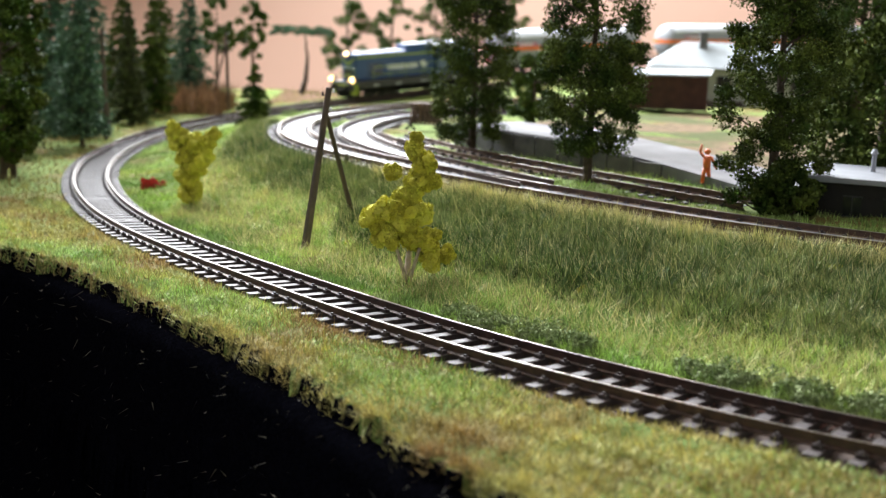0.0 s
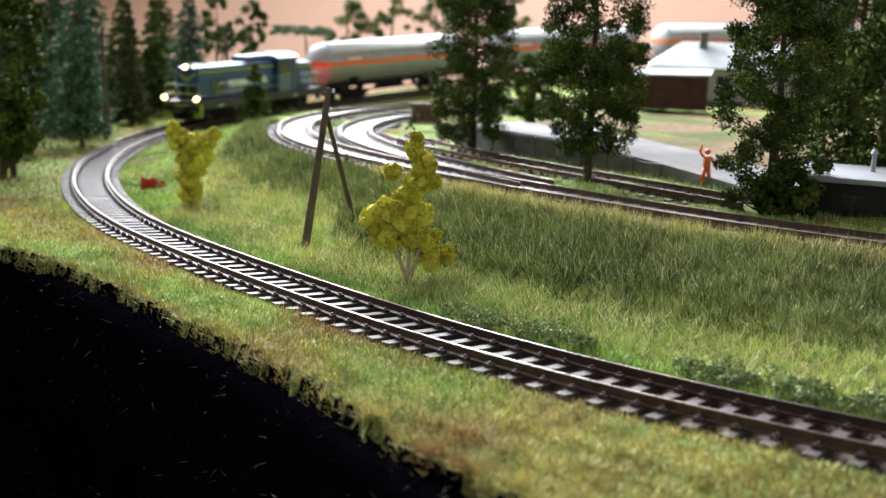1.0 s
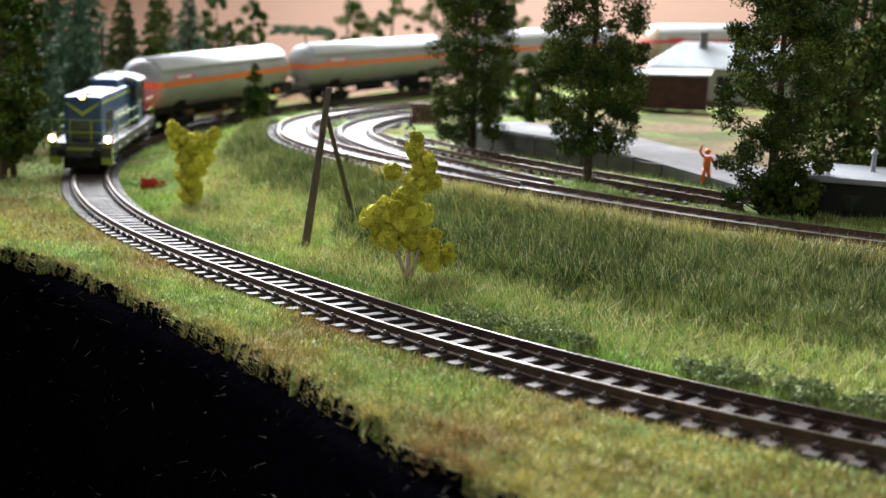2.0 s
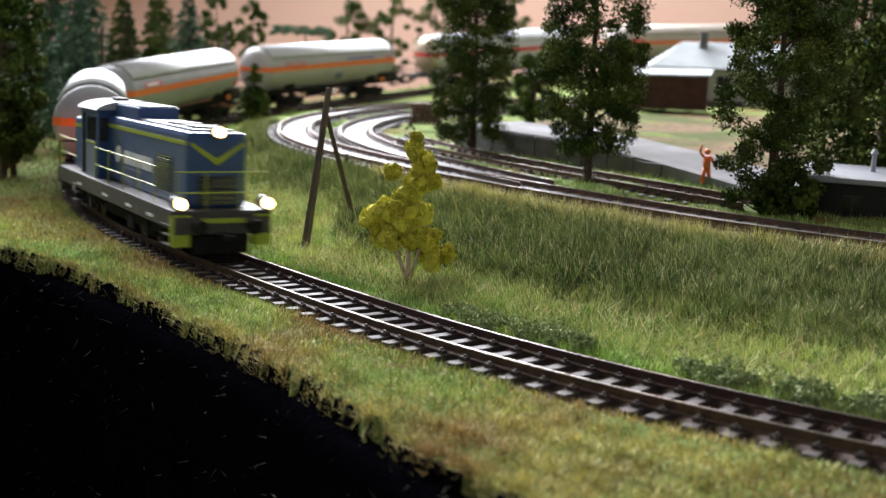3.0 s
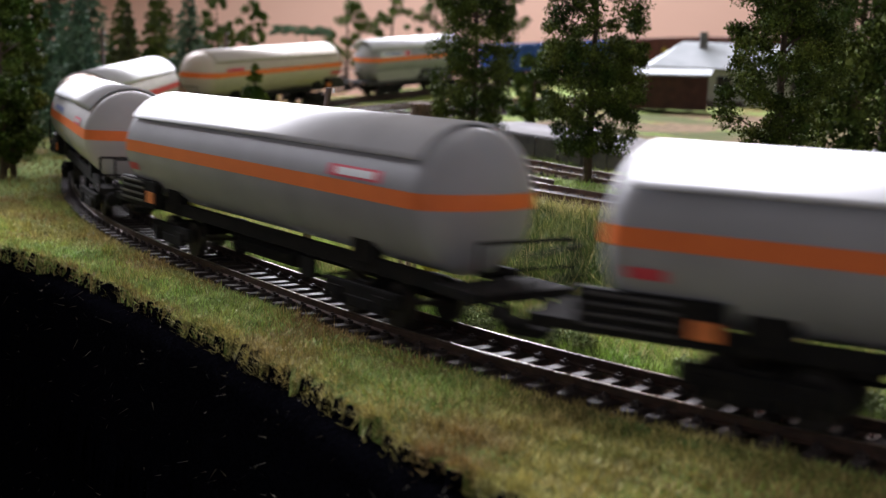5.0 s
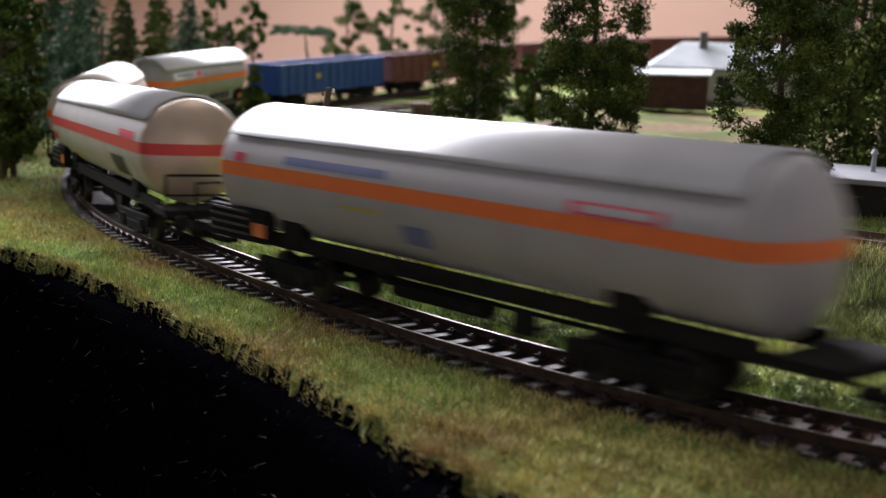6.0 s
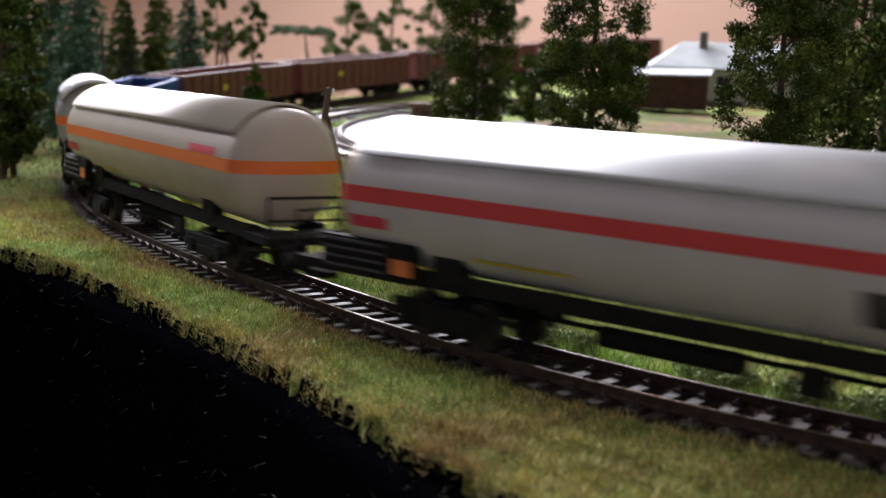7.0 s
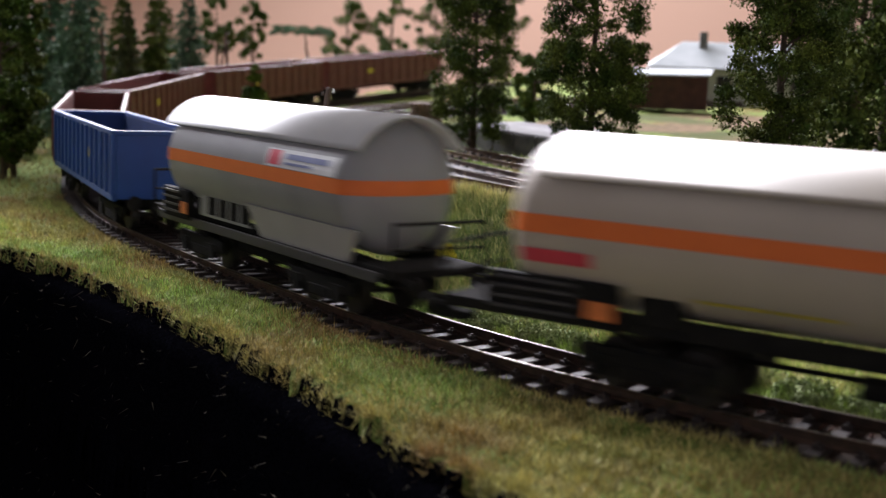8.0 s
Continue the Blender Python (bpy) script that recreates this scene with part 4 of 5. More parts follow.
def rocks():
    rng = random.Random(12)
    for x, y, r in ((57, 640, 12), (80, 690, 11)):
        bm = B()
        bmesh.ops.create_icosphere(bm, subdivisions=3, radius=r)
        o = Vector((rng.random() * 30, 0, 0))
        for v in bm.verts:
            v.co *= 1 + 0.3 * noise.noise(v.co / r * 1.4 + o) + 0.08 * noise.noise(v.co / r * 5 + o)
            v.co.z *= 0.62
        ob = part("boulder", bm, "rock", None, smooth=True)
        ob.matrix_world = at_mm(x, y, 18)
        tagged(ob, "dark grey plaster boulder on the sandy yard", "boulder")


rocks()


def figure():
    bm = B()
    for s in (-1, 1):
        rod(bm, (s * 1.5, 0, 0), (s * 0.7, 0, 6.6), 0.75, 0.95, 8)
        box(bm, s * 1.5 - 0.6, s * 1.5 + 0.6, -1.2, 0.7, -0.05, 0.7)
    rod(bm, (0, 0, 6.2), (0, 0, 11.6), 1.55, 1.75, 10)
    rod(bm, (-1.5, 0, 11.2), (-3.2, 0, 13.0), 0.62, 0.55, 7)
    rod(bm, (-3.2, 0, 13.0), (-2.6, 0, 16.4), 0.55, 0.45, 7)
    rod(bm, (1.6, 0, 11.2), (2.9, 0, 8.6), 0.6, 0.5, 7)
    rod(bm, (2.9, 0, 8.6), (3.9, 0, 6.4), 0.5, 0.4, 7)
    g = bmesh.ops.create_icosphere(bm, subdivisions=2, radius=1.35)
    bmesh.ops.translate(bm, vec=(0, 0, 13.4), verts=g["verts"])
    ob = part("figurine", bm, "orange", None, smooth=True)
    ob.matrix_world = at_mm(110, 512, 18.0)
    tagged(ob, "plain orange plastic figurine with a raised arm", "figurine")


figure()


def wall_lamp():
    root = thing("wall_lamp", at_mm(778, 2700, 150), "small warm lit lamp on the room wall", "lamp")
    part("bracket", rod(B(), (0, 0, -20), (0, -14, 0), 3, n=10), "frame", root)
    bm = B()
    bmesh.ops.create_icosphere(bm, subdivisions=3, radius=13)
    bmesh.ops.translate(bm, vec=(0, -16, 6), verts=bm.verts)
    part("bulb", bm, "warmglow", root, smooth=True)


wall_lamp()


# ---- rolling stock (forward is +x, rail top is z = 0) ----
def bogie(parent, x, axles, name="bogie", half=13.0):
    root = new(name)
    root.empty_display_size = 0.01
    root.parent = parent
    root.matrix_basis = at_mm(x, 0, 0)
    L = (max(axles) - min(axles)) / 2 + 6.5
    for s in (-1, 1):
        bm = box(B(), -L, L, s * half - 0.9, s * half + 0.9, 5.5, 9.6, 0.5)
        box(bm, -6, 6, s * half - 1.3, s * half + 1.3, 3.4, 6.4, 0.4)
        for a in axles:
            box(bm, a - 2.3, a + 2.3, s * half - 0.2, s * half + 1.8 * s + 0.2 * s, 3.6, 8.0) if s > 0 else box(bm, a - 2.3, a + 2.3, s * half - 1.8, s * half + 0.2, 3.6, 8.0)
            rod(bm, (a - 3.4, s * half, 6.2), (a - 3.4, s * half, 9.6), 0.9, n=7)
            rod(bm, (a + 3.4, s * half, 6.2), (a + 3.4, s * half, 9.6), 0.9, n=7)
        part("side_frame", bm, "black", root)
    part("bolster", box(B(), -3.5, 3.5, -half, half, 6, 10.5), "black", root)
    for a in axles:
        bm = rod(B(), (a, -10, 5.6), (a, 10, 5.6), 0.9, n=8)
        for s in (-1, 1):
            rod(bm, (a, s * 7.0, 5.6), (a, s * 9.4, 5.6), 5.6, n=20)
            rod(bm, (a, s * 6.6, 5.6), (a, s * 7.1, 5.6), 6.1, n=20)
        part("wheelset", bm, "wheel", root)
    return root


def buffers(root, x, sgn, z=12.0):
    for s in (-1, 1):
        bm = rod(B(), (x, s * 10, z), (x + sgn * 5, s * 10, z), 1.6, 1.2, 10)
        rod(bm, (x + sgn * 5, s * 10, z), (x + sgn * 6.0, s * 10, z), 2.7, 2.5, 14)
        part("buffer", bm, "black", root)
    part("coupler", box(B(), min(x, x + sgn * 9), max(x, x + sgn * 9), -2.2, 2.2, 7.5, 9.5, 0.4), "black", root)


def band(half, dome, R, zc, z1, z2, off=0.18, xfrom=None):
    """A painted stripe of constant height all round a domed barrel."""
    def outline(h):
        xs = np.concatenate([np.linspace(-half + dome, half - dome, 40), half - dome + dome * np.sin(np.linspace(0, 1.5, 14))[1:]])
        pts = []
        for x in xs:
            e = max(0.0, (abs(x) - (half - dome)) / dome)
            r = R * math.sqrt(max(0.0, 1 - e * e))
            y = math.sqrt(max(0.0, r * r - h * h))
            pts.append((x, y))
        back = [(-x, y) for x, y in pts[40:]][::-1]
        up = back + pts
        return up + [(x, -y) for x, y in up[::-1]]
    a, b = outline(z1 - zc), outline(z2 - zc)
    bm = B()
    va = [bm.verts.new((x * (1 + off / half), y + math.copysign(off, y), z1)) for x, y in a]
    vb = [bm.verts.new((x * (1 + off / half), y + math.copysign(off, y), z2)) for x, y in b]
    n = len(va)
    for i in range(n):
        j = (i + 1) % n
        bm.faces.new((va[i], va[j], vb[j], vb[i]))
    return bm


def barrel(half, dome, R, zc, seg=64):
    prof = [(-half + dome - dome * math.sin(a), R * math.cos(a)) for a in np.linspace(math.pi / 2 - 0.01, 0, 14)]
    prof += [(-x, r) for x, r in prof[::-1]]
    bm = B()
    rings = [[bm.verts.new((x, r * math.sin(6.28318 * k / seg), zc + r * math.cos(6.28318 * k / seg))) for k in range(seg)] for x, r in prof]
    for a, b in zip(rings[:-1], rings[1:]):
        for k in range(seg):
            j = (k + 1) % seg
            bm.faces.new((a[k], a[j], b[j], b[k]))
    bm.faces.new(rings[0][::-1])
    bm.faces.new(rings[-1])
    bmesh.ops.recalc_face_normals(bm, faces=bm.faces)
    return bm


def shield_mesh(half, R, zc, ang, thick=0.7, seg=28):
    bm = B()
    sec = [(math.sin(a), math.cos(a)) for a in np.linspace(-ang, ang, seg)]
    outer = [[bm.verts.new((x, (R + thick) * s, zc + (R + thick) * c)) for s, c in sec] for x in (-half, half)]
    inner = [[bm.verts.new((x, (R - 0.1) * s, zc + (R - 0.1) * c)) for s, c in sec] for x in (-half, half)]
    for k in range(seg - 1):
        bm.faces.new((outer[0][k], outer[0][k + 1], outer[1][k + 1], outer[1][k]))
        bm.faces.new((inner[0][k], inner[1][k], inner[1][k + 1], inner[0][k + 1]))
        for e in (0, 1):
            bm.faces.new((outer[e][k], inner[e][k], inner[e][k + 1], outer[e][k + 1]))
    for k in (0, seg - 1):
        bm.faces.new((outer[0][k], outer[1][k], inner[1][k], inner[0][k]))
    bmesh.ops.recalc_face_normals(bm, faces=bm.faces)
    return bm


def side_plate(x0, x1, z0, z1, R, zc, side, lift=0.25):
    """A thin printed panel that hugs the barrel's side."""
    bm = B()
    rows = []
    for z in np.linspace(z0, z1, 5):
        y = math.sqrt(max(0, R * R - (z - zc) ** 2)) + lift
        rows.append([bm.verts.new((x, side * y, z)) for x in (x0, x1)])
    for a, b in zip(rows[:-1], rows[1:]):
        bm.faces.new((a[0], a[1], b[1], b[0]))
    return bm


def tank_wagon(label, body="tankgrey", cover="shield", stripe="stripe", half=97.0, R=18.0, zc=33.6, ends=None, prints=(), pivot=0.62, hopper=False, cover_end=9.0):
    root = thing("tank_wagon", Matrix(), label, "tank wagon", "tank wagons of the train")
    tank = part("barrel", barrel(half, 8.5, R, zc), body, root, smooth=True)
    if ends:
        for sg in (-1, 1):
            bm = barrel(half + 0.12, 8.5, R + 0.05, zc)
            bmesh.ops.delete(bm, geom=[f for f in bm.faces if sg * f.calc_center_median().x < half - 8.0], context="FACES")
            part("end_dome", bm, ends, tank, "tank end with a brown-beige reflection in its colour", True)
    part("stripe", band(half, 8.5, R, zc, 32.3, 36.2), stripe, tank)
    part("sun_shield", shield_mesh(half - cover_end, R + 0.6, zc, 1.0), cover, root, smooth=True)
    for s in (-1, 1):
        part("side_sill", box(B(), -half + 4, half - 4, s * 11.5 - 1, s * 11.5 + 1, 13.0, 17.0, 0.3), "black", root)
        for sg in (-1, 1):
            x = sg * half * pivot
            part("saddle", box(B(), x - 5, x + 5, s * 11.0 - 2, s * 11.0 + 2, 15, 22, 0.4), "black", root)
    for sg in (-1, 1):
        x = sg * (half + 7.5)
        part("end_platform", box(B(), min(x - sg * 10, x + sg * 6.5), max(x - sg * 10, x + sg * 6.5), -14, 14, 13.2, 15.6, 0.3), "black", root)
        bm = B()
        for y in (-14, 14):
            rod(bm, (x + sg * 6, y, 14), (x + sg * 6, y, 27), 0.45, n=6)
        rod(bm, (x + sg * 6, -14, 27), (x + sg * 6, 14, 27), 0.45, n=6)
        rod(bm, (x + sg * 6, -14, 20.5), (x + sg * 6, 14, 20.5), 0.35, n=6)
        part("end_rail", bm, "black", root)
        buffers(root, x + sg * 6.5, sg)
        bm = B()
        for y in (6.5, 10.5):
            rod(bm, (sg * (half - 1.5), y, 15), (sg * (half + 0.5), y, 46), 0.35, n=5)
        for z in range(18, 46, 4):
            rod(bm, (sg * (half - 0.5), 6.5, z), (sg * (half - 0.5), 10.5, z), 0.3, n=5)
        if sg < 0:
            part("ladder", bm, "frame", root)
        else:
            bm.free()
    # control box, brake gear and pipes under the barrel
    for s in (-1, 1):
        part("valve_box", box(B(), -half * 1.02, -half * 0.70, s * 14.5 - 1.5, s * 14.5 + 1.5, 13.5, 23.0, 0.4), "black", root)
        for z in (15.2, 17.4, 19.6, 21.6):
            part("cabinet_slat", box(B(), -half * 1.01, -half * 0.80, s * 16.2 - 0.25, s * 16.2 + 0.25, z, z + 0.7), "frame", root)
        part("placard", box(B(), -half * 0.77, -half * 0.71, s * 16.2 - 0.2, s * 16.2 + 0.2, 15.5, 19.2), "placard", root)
    bm = rod(B(), (-22, -6, 8.5), (14, -6, 8.5), 2.4, n=12)
    rod(bm, (-half * 0.5, 4, 7.5), (half * 0.5, 4, 7.5), 0.6, n=6)
    rod(bm, (26, -12, 5), (34, 12, 9), 0.5, n=6)
    box(bm, 26, 34, -12, -10.5, 6.5, 12)
    part("brake_gear", bm, "black", root)
    for k, (x0, x1, z0, z1, m) in enumerate(prints):
        for s in (-1, 1):
            part("lettering_plate", side_plate(x0, x1, z0, z1, R, zc, s, 0.2 + 0.06 * k), m, tank)
    if hopper:
        for s in (-1, 1):
            bm = B()
            f = [bm.verts.new(q) for q in ((-2, s * 15.6, 23.5), (half * 0.98, s * 15.6, 23.5), (half * 0.86, s * 13.6, 14.5), (4, s * 13.6, 14.5))]
            bm.faces.new(f)
            g = bmesh.ops.extrude_face_region(bm, geom=bm.faces[:])
            bmesh.ops.translate(bm, vec=(0, -s * 1.2, 0), verts=[q for q in g["geom"] if isinstance(q, bmesh.types.BMVert)])
            bmesh.ops.recalc_face_normals(bm, faces=bm.faces)
            part("side_skirt", bm, "tankpale", root)
            part("side_plate", box(B(), -half * 0.60, -3, s * 13.6 - 0.6, s * 13.6 + 0.6, 16, 24, 0.3), "tankgrey", root)
            for k in range(4):
                part("opening", box(B(), -half * 0.50 + k * 7.6, -half * 0.50 + k * 7.6 + 5.4, s * 14.3 - 0.2, s * 14.3 + 0.2, 17, 22.5), "black", root)
            part("solebar", box(B(), -half - 8, half + 8, s * 14.2 - 0.6, s * 14.2 + 0.6, 11.6, 14.4, 0.3), "frame", root)
    root["pivot"] = half * pivot
    bogie(root, half * pivot, (-10.3, 10.3))
    bogie(root, -half * pivot, (-10.3, 10.3))
    return root


def gondola(label, paint, inside):
    root = thing("open_wagon", Matrix(), label, "open wagon", "open wagons of the train")
    h, w = 77.0, 16.0
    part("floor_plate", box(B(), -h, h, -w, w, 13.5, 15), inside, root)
    for s in (-1, 1):
        wall = part("side_wall", box(B(), -h, h, s * w - 0.5, s * w + 0.5, 13, 37), paint, root)
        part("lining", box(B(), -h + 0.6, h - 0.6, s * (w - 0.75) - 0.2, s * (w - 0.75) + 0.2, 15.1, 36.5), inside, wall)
        part("top_rail", box(B(), -h, h, s * (w + 0.3) - 1.1, s * (w + 0.3) + 1.1, 36.4, 38, 0.3), paint, wall)
        part("bottom_rail", box(B(), -h, h, s * (w + 0.2) - 0.9, s * (w + 0.2) + 0.9, 12.2, 14.4, 0.2), paint, wall)
        for k in range(14):
            x = -h + 1.2 + k * (2 * h - 2.4) / 13
            part("rib", box(B(), x - 1.1, x + 1.1, s * (w + 0.9) - 0.7, s * (w + 0.9) + 0.7, 14.4, 36.4, 0.3), paint, wall)
        part("lettering_plate", box(B(), 20, 26, s * (w + 0.6) - 0.05, s * (w + 0.6) + 0.05, 24, 28), "yellow", wall)
    for sg in (-1, 1):
        e = part("end_wall", box(B(), sg * h - 0.5, sg * h + 0.5, -w + 0.5, w - 0.5, 13, 37), paint, root)
        part("top_rail", box(B(), sg * (h + 0.3) - 1.0, sg * (h + 0.3) + 1.0, -w - 1, w + 1, 36.45, 38.05, 0.3), paint, e)
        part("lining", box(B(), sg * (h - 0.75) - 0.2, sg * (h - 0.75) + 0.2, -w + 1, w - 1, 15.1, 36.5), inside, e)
        buffers(root, sg * (h + 0.5), sg)
    part("underframe", box(B(), -h + 4, h - 4, -8, 8, 9.5, 13.4), "black", root)
    root["pivot"] = 52.0
    bogie(root, 52, (-10.3, 10.3))
    bogie(root, -52, (-10.3, 10.3))
    return root


def locomotive():
    root = thing("diesel_locomotive", Matrix(), "dark blue diesel locomotive with lime stripes and lit headlamps", "locomotive")
    part("deck", box(B(), -93, 91, -18, 18, 15.0, 17.2, 0.3), "frame", root)
    for s in (-1, 1):
        part("side_frame", box(B(), -90, 88, s * 17.2 - 0.7, s * 17.2 + 0.7, 10.5, 15.2, 0.3), "frame", root)
        for x in (-52, -6, 30, 60):
            part("step_plate", box(B(), x, x + 7, s * 18.0 - 0.2, s * 18.0 + 0.2, 12.2, 13.2), "white", root)
    # long hood, rounded shoulders
    hood = part("long_hood", box(B(), -30, 84, -10.8, 10.8, 17.2, 44.0, 1.8), "locoblue", root, smooth=False)
    part("hood_roof", box(B(), -28, 80, -7.6, 7.6, 43.8, 44.8, 0.4), "locoroof", hood)
    for x in (40, 62):
        part("roof_hatch", box(B(), x, x + 14, -5, 5, 44.7, 45.5, 0.3), "frame", hood)
    part("silencer_box", box(B(), -25, 12, -8.2, 8.2, 43.5, 49.2, 0.8), "locoblue", root)
    part("silencer_lid", box(B(), -24, 11, -7.4, 7.4, 49.1, 49.8, 0.3), "locoroof", root)
    # cab
    cab = part("cab", box(B(), -56, -25, -15.6, 15.6, 15.6, 46.3, 0.8), "locoblue", root)
    bm = B()
    sec = [(y, 46.3 + 4.0 * (1 - (y / 16.8) ** 2) ** 0.6) for y in np.linspace(-16.8, 16.8, 19)]
    ra = [bm.verts.new((-58, y, z)) for y, z in sec]
    rb = [bm.verts.new((-23, y, z)) for y, z in sec]
    for k in range(18):
        bm.faces.new((ra[k], ra[k + 1], rb[k + 1], rb[k]))
    bm.faces.new(ra[::-1])
    bm.faces.new(rb)
    bm.faces.new((ra[0], rb[0], rb[-1], ra[-1]))
    bmesh.ops.recalc_face_normals(bm, faces=bm.faces)
    part("cab_roof", bm, "locoroof", cab)
    part("roof_vent", box(B(), -40, -30, -6, -1, 49.9, 51.4, 0.4), "frame", cab)
    for s in (-1, 1):
        part("cab_side_window", box(B(), -43, -28, s * 15.75 - 0.15, s * 15.75 + 0.15, 33, 43), "glass", cab)
        part("cab_door", box(B(), -44, -27, s * 15.7 - 0.18, s * 15.7 + 0.18, 17, 32.5), "cabgrey", cab)
        part("cab_panel", box(B(), -52, -47, s * 15.65 - 0.2, s * 15.65 + 0.2, 18, 44), "glass", cab)
        part("cab_front_window", box(B(), -25.1, -24.7, min(s * 11.2, s * 14.8), max(s * 11.2, s * 14.8), 33, 43), "glass", cab)
        part("cab_rear_window", box(B(), -56.2, -55.8, min(s * 5, s * 13), max(s * 5, s * 13), 36.5, 44), "glass", cab)
        part("window_ledge", box(B(), -44, -27, s * 16.0 - 0.3, s * 16.0 + 0.3, 31.8, 32.5), "lime", cab)
    short = part("short_hood", box(B(), -86, -56, -11.5, 11.5, 17.2, 40.5, 1.4), "locoblue", root)
    part("short_hood_lid", box(B(), -84.5, -57, -9.5, 9.5, 40.4, 41.2, 0.3), "locoroof", short)
    # lime stripes and the V on the nose
    for s in (-1, 1):
        part("stripe", box(B(), -30, 82.6, s * 10.9 - 0.1, s * 10.9 + 0.1, 39.2, 40.7), "lime", hood)
        part("stripe", box(B(), -84.5, -56.2, s * 11.6 - 0.1, s * 11.6 + 0.1, 36.2, 37.6), "lime", short)
        bm = B()
        v = [bm.verts.new(p) for p in ((84.15, s * 9.6, 40.7), (84.15, s * 9.6, 39.2), (84.15, 0, 32.2), (84.15, 0, 34.8))]
        bm.faces.new(v)
        g = bmesh.ops.extrude_face_region(bm, geom=bm.faces[:])
        bmesh.ops.translate(bm, vec=(0.2, 0, 0), verts=[q for q in g["geom"] if isinstance(q, bmesh.types.BMVert)])
        bmesh.ops.recalc_face_normals(bm, faces=bm.faces)
        part("nose_chevron", bm, "lime", hood)
        # louvres near the nose and panel seams
        for k in range(14):
            part("louvre", box(B(), 48, 66, s * 11.0 - 0.2, s * 11.0 + 0.2, 21 + k * 0.95, 21.5 + k * 0.95), "glass", hood)
        for x in (-8, 14, 30, 46, 68):
            part("door_seam", box(B(), x, x + 0.35, s * 10.85 - 0.06, s * 10.85 + 0.06, 18.5, 34.5), "glass", hood)
        # printed emblem and bars
        bm = B()
        bmesh.ops.create_circle(bm, cap_ends=True, segments=18, radius=3.6)
        for q in bm.verts:
            q.co = Vector((-9 + q.co.x * 1.3 + 0.35 * q.co.y, s * 11.0, 29.0 + q.co.y))
        part("emblem", bm, "white", hood)
        for x0, x1 in ((0, 4.8), (5.8, 10.5), (12.5, 17.5), (19, 24), (25.2, 30), (31.2, 35.6), (36.6, 41)):
            part("lettering_bar", box(B(), x0, x1, s * 10.95 - 0.08, s * 10.95 + 0.08, 26.0, 31.2, 0.0), "white", hood)
        part("lettering_bar", box(B(), 0, 28, s * 10.95 - 0.08, s * 10.95 + 0.08, 24.0, 24.8), "blueprint", hood)
    # handrails along the deck
    for s in (-1, 1):
        bm = B()
        for z in (23.4, 30.6):
            rod(bm, (-23, s * 17, z), (66, s * 17, z), 0.27, n=6)
        part("handrail", bm, "lime", root)
        for x in (-23, -1, 22, 44, 66):
            part("handrail_post", rod(B(), (x, s * 17, 17), (x, s * 17, 30.8), 0.27, n=6), "lime", root)
        bm = rod(B(), (-92, s * 16.8, 17), (-92, s * 16.8, 31), 0.4, n=6)
        rod(bm, (-92, s * 16.8, 31), (-58, s * 16.8, 31), 0.27, n=6)
        rod(bm, (-92, s * 16.8, 24), (-58, s * 16.8, 24), 0.27, n=6)
        part("rear_handrail", bm, "lime", root)
        part("corner_panel", box(B(), 87.5, 91.5, min(s * 11.6, s * 18), max(s * 11.6, s * 18), 4.6, 15.8, 0.4), "lime", root)
        part("rear_corner_panel", box(B(), -94, -91, min(s * 12, s * 16.4), max(s * 12, s * 16.4), 5.5, 15.4, 0.4), "frame", root)
        lampbox = part("lamp_housing", rod(B(), (88.5, s * 15.8, 19.9), (93.2, s * 15.8, 19.9), 2.6, 2.7, 16), "frame", root)
        part("headlamp", rod(B(), (93.0, s * 15.8, 19.9), (93.9, s * 15.8, 19.9), 2.15, 2.0, 18), "lampglow", lampbox)
        tail = part("tail_housing", rod(B(), (-92.5, s * 9, 19.4), (-94.0, s * 9, 19.4), 1.7, n=12), "frame", root)
        part("tail_lens", rod(B(), (-94.0, s * 9, 19.4), (-94.6, s * 9, 19.4), 1.2, n=12), "taillamp", tail)
    bm = B()
    for z in (23.4, 30.6):
        rod(bm, (90.8, -16.5, z), (90.8, 16.5, z), 0.27, n=6)
    for y in (-16.5, -6, 6, 16.5):
        rod(bm, (90.8, y, 17), (90.8, y, 30.8), 0.27, n=6)
    part("front_railing", bm, "lime", root)
    part("nose_grille", box(B(), 84.0, 84.4, -7, 7, 18.5, 28.5, 0.1), "glass", hood)
    for k in range(5):
        part("grille_bar", box(B(), 84.4, 84.9, -6.6, 6.6, 19.6 + k * 1.9, 20.1 + k * 1.9), "frame", hood)
    top = part("top_lamp_housing", rod(B(), (82.0, 0, 44.2), (86.2, 0, 44.2), 2.5, 2.6, 16), "frame", root)
    part("headlamp", rod(B(), (86.1, 0, 44.2), (86.8, 0, 44.2), 2.0, 1.9, 18), "lampglow", top)
    part("buffer_beam", box(B(), 89.5, 92, -17.5, 17.5, 9, 15, 0.3), "frame", root)
    part("beam_stripe", box(B(), 92.05, 92.4, -8, 8, 13.0, 14.6), "lime", root)
    part("rear_beam", box(B(), -95, -92.5, -17.5, 17.5, 9, 15, 0.3), "frame", root)
    part("plough", box(B(), 88, 91, -10, 10, 2, 8.5, 0.6), "black", root)
    buffers(root, 92, 1)
    buffers(root, -95, -1)
    part("fuel_tank", box(B(), -22, 22, -13, 13, 3.8, 11, 1.2), "black", root)
    for s in (-1, 1):
        for x in (-60, 80):
            bm = B()
            for z in (4.5, 8.0, 11.5):
                box(bm, x, x + 8, min(s * 16, s * 18.6), max(s * 16, s * 18.6), z, z + 0.5)
            part("steps", bm, "frame", root)
    for ob in root.children_recursive:
        ob.data.transform(Matrix.Scale(0.935, 4))
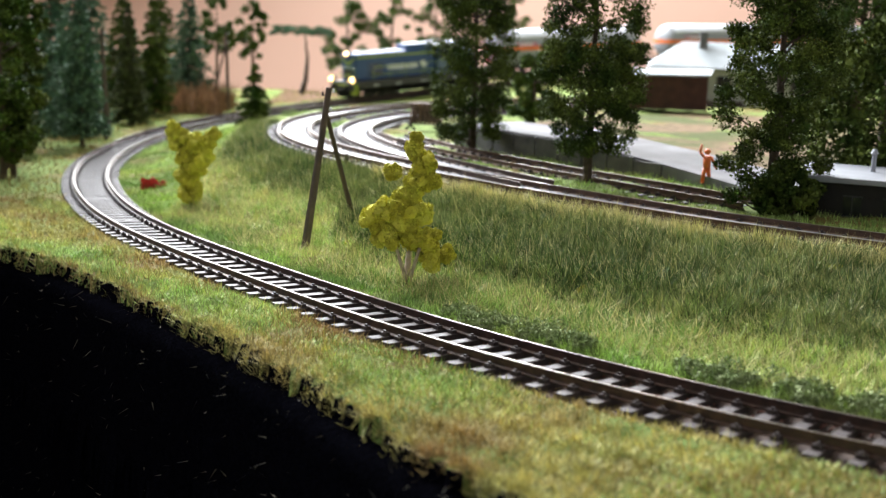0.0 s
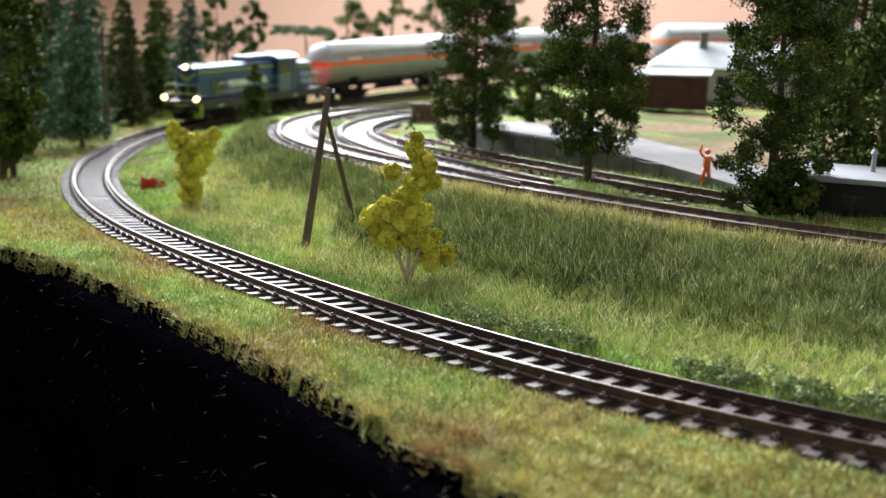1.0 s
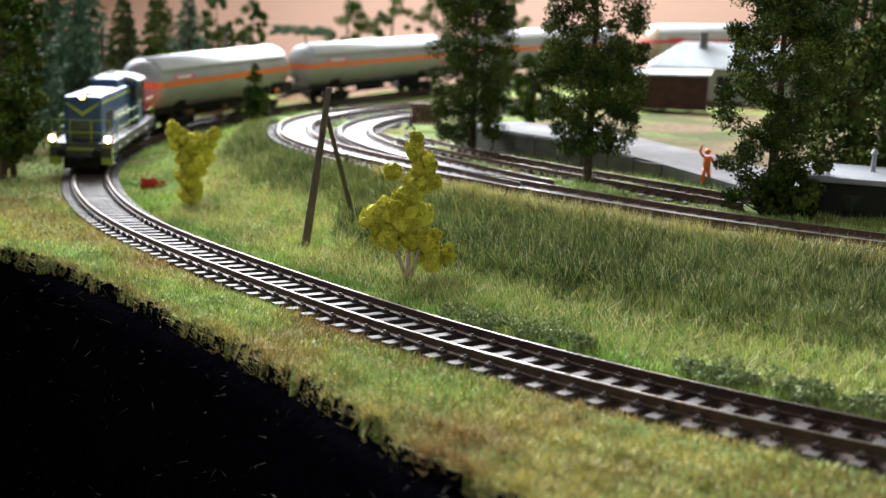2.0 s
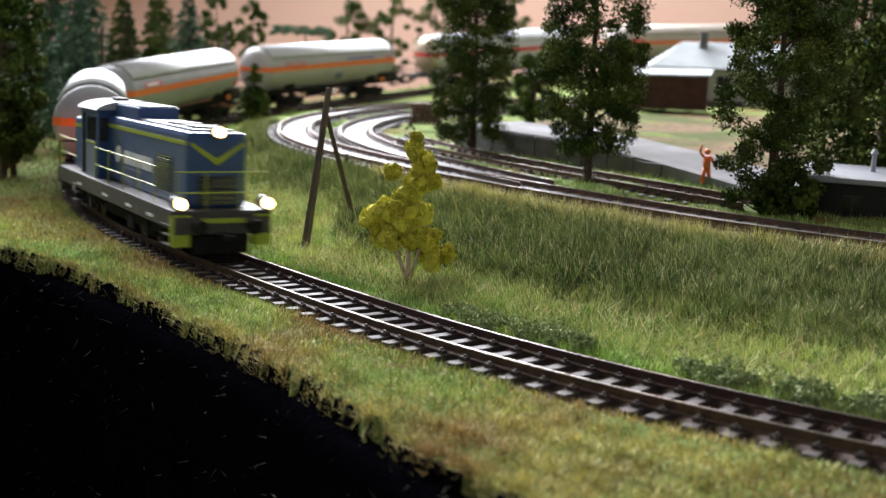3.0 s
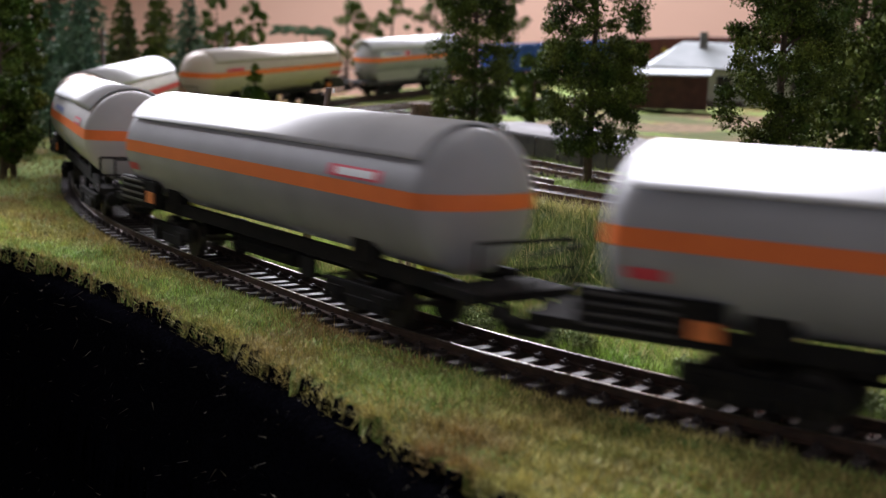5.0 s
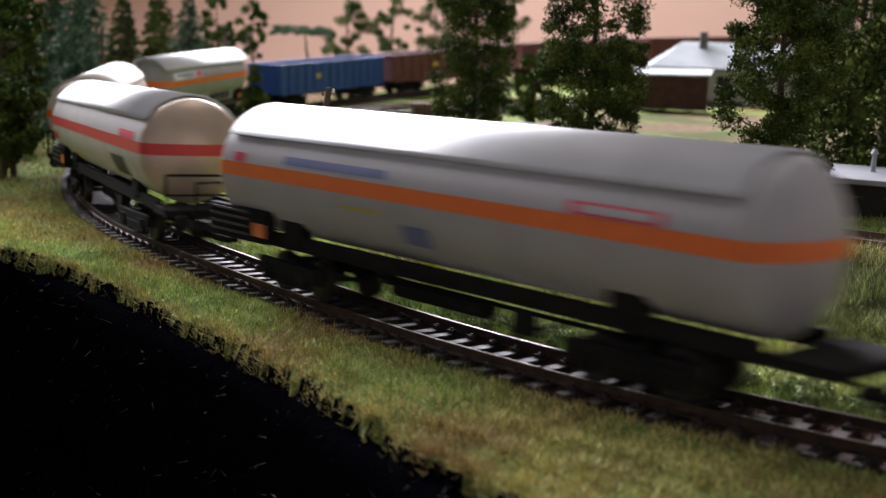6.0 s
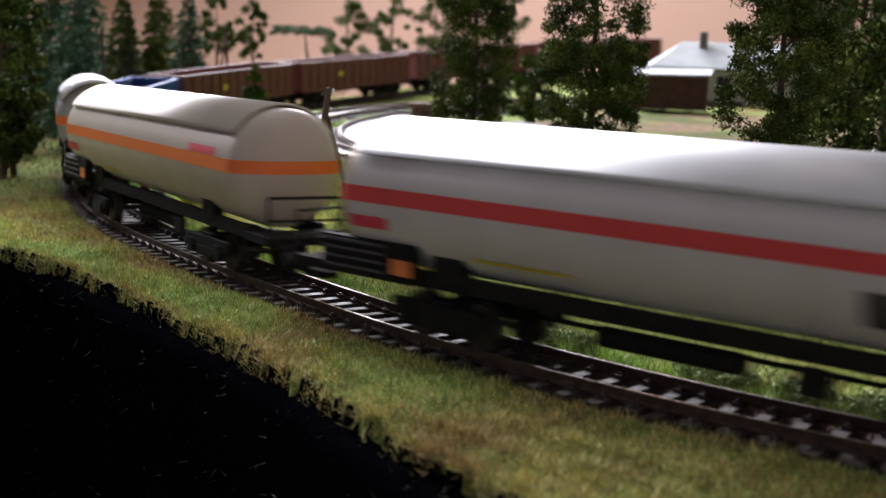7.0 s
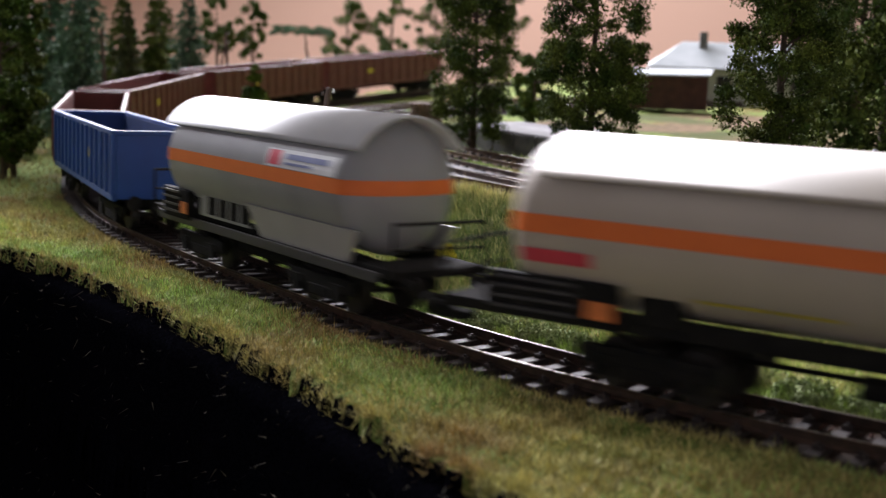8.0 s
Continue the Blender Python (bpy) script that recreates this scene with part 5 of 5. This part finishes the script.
    root["pivot"] = 46.5
    bogie(root, 46.5, (-17, 0, 17))
    bogie(root, -46.5, (-17, 0, 17))
    return root


LOCO = locomotive()
P1 = [(50, 75, 36.9, 39.9, "redprint"), (54, 72, 37.5, 39.3, "white"), (-88, -80, 26, 28.4, "redprint")]
T1 = tank_wagon("grey four-axle gas tank wagon with an orange stripe", prints=P1)
T2 = tank_wagon("grey four-axle gas tank wagon with an orange stripe", prints=P1)
T3 = tank_wagon("pale grey gas tank wagon with an orange stripe", "tankpale", "shield", prints=[(-58, -14, 37.4, 39.6, "blueprint"), (-83, -77, 36.5, 39, "redprint"), (47, 72, 36.4, 39.2, "redprint"), (50, 70, 37.0, 38.6, "tankpale"), (-8, 2, 22, 27, "blueprint"), (-32, -14, 28.6, 29.2, "yellow")])
T4 = tank_wagon("white gas tank wagon with a red stripe, tan reflection painted on its ends", "tankwhite", "shield", "redstripe", ends="tankend",
                prints=[(56, 80, 36.4, 39, "redprint"), (40, 62, 22, 29, "frame"), (-88, -76, 26, 29, "redprint"), (-52, -24, 21.5, 22.3, "yellow")])
T5 = tank_wagon("beige gas tank wagon with an orange stripe", "tankbeige", "shieldbeige", ends=None, prints=[(56, 78, 36.4, 38.8, "redprint"), (-90, -74, 26, 29, "redprint"), (-52, -24, 21.5, 22.1, "yellow")])
T6 = tank_wagon("short grey gas tank wagon with an orange stripe", half=61.0, cover_end=1.0, prints=[(14, 52, 36.4, 41.4, "white"), (15, 22, 37.0, 41.0, "redprint"), (25, 48, 38.9, 40.4, "blueprint"), (25, 40, 37.4, 38.1, "blueprint")], hopper=True)
G1 = gondola("bright blue open bogie wagon with ribbed sides", "gonblue", "gonblue_in")
G2 = gondola("red-brown open bogie wagon with ribbed sides", "gonbrown", "gonbrown")
BROWN = [G2] + [copy_thing(G2, Matrix()) for _ in range(3)]
TRAIN = [(LOCO, 0), (T1, 205), (T2, 436.5), (T3, 664.5), (T4, 906), (T5, 1147.5), (T6, 1353), (G1, 1536)] + [(g, 1536 + 172 * (k + 1)) for k, g in enumerate(BROWN)]


def on_path(s):
    S = np.arange(len(MAIN)) * 2.0
    return Vector([float(np.interp(s, S, MAIN[:, j])) for j in range(3)])


def motions():
    times = np.round(np.arange(0, 8.01, 0.1), 2)
    run = np.interp(times, [0, 0.5, 1, 1.5, 2, 2.9, 3.2, 3.5, 3.7, 4.5, 4.7, 6.0, 6.5, 7.0, 7.5, 8.0], [2614, 2728, 2847, 2966, 3104, 3376, 3461, 3542, 3594, 3815, 3874, 4279, 4436, 4588, 4736, 4887])
    run = np.r_[run[:1], 0.25 * run[:-2] + 0.5 * run[1:-1] + 0.25 * run[2:], run[-1:]]
    for ob, back in TRAIN:
        a = ob["pivot"]
        rows, turns = [], ([], [])
        for t, c in zip(times, run):
            f, r = on_path(c - back + a), on_path(c - back - a)
            d = (f - r).normalized()
            up = Vector((0, 0, 1)) + CANT * cant_at((f.y + r.y) / 2)
            left = up.cross(d).normalized()
            m = Matrix((d, left, d.cross(left))).transposed().to_4x4()
            m.translation = (f + r) / 2 * MM
            rows.append((float(t), m))
            for k, s in enumerate((a, -a)):
                g = on_path(c - back + s + 6) - on_path(c - back + s - 6)
                yaw = math.degrees(math.atan2(g.y, g.x) - math.atan2(d.y, d.x))
                yaw = (yaw + 180) % 360 - 180
                turns[k].append((float(t), at_mm(s, 0, 0, yaw)))
        walk(ob, rows)
        for k, b in enumerate([c for c in ob.children if c.name.startswith("bogie")]):
            walk(b, turns[0] if b.matrix_basis.translation.x > 0 else turns[1])


motions()
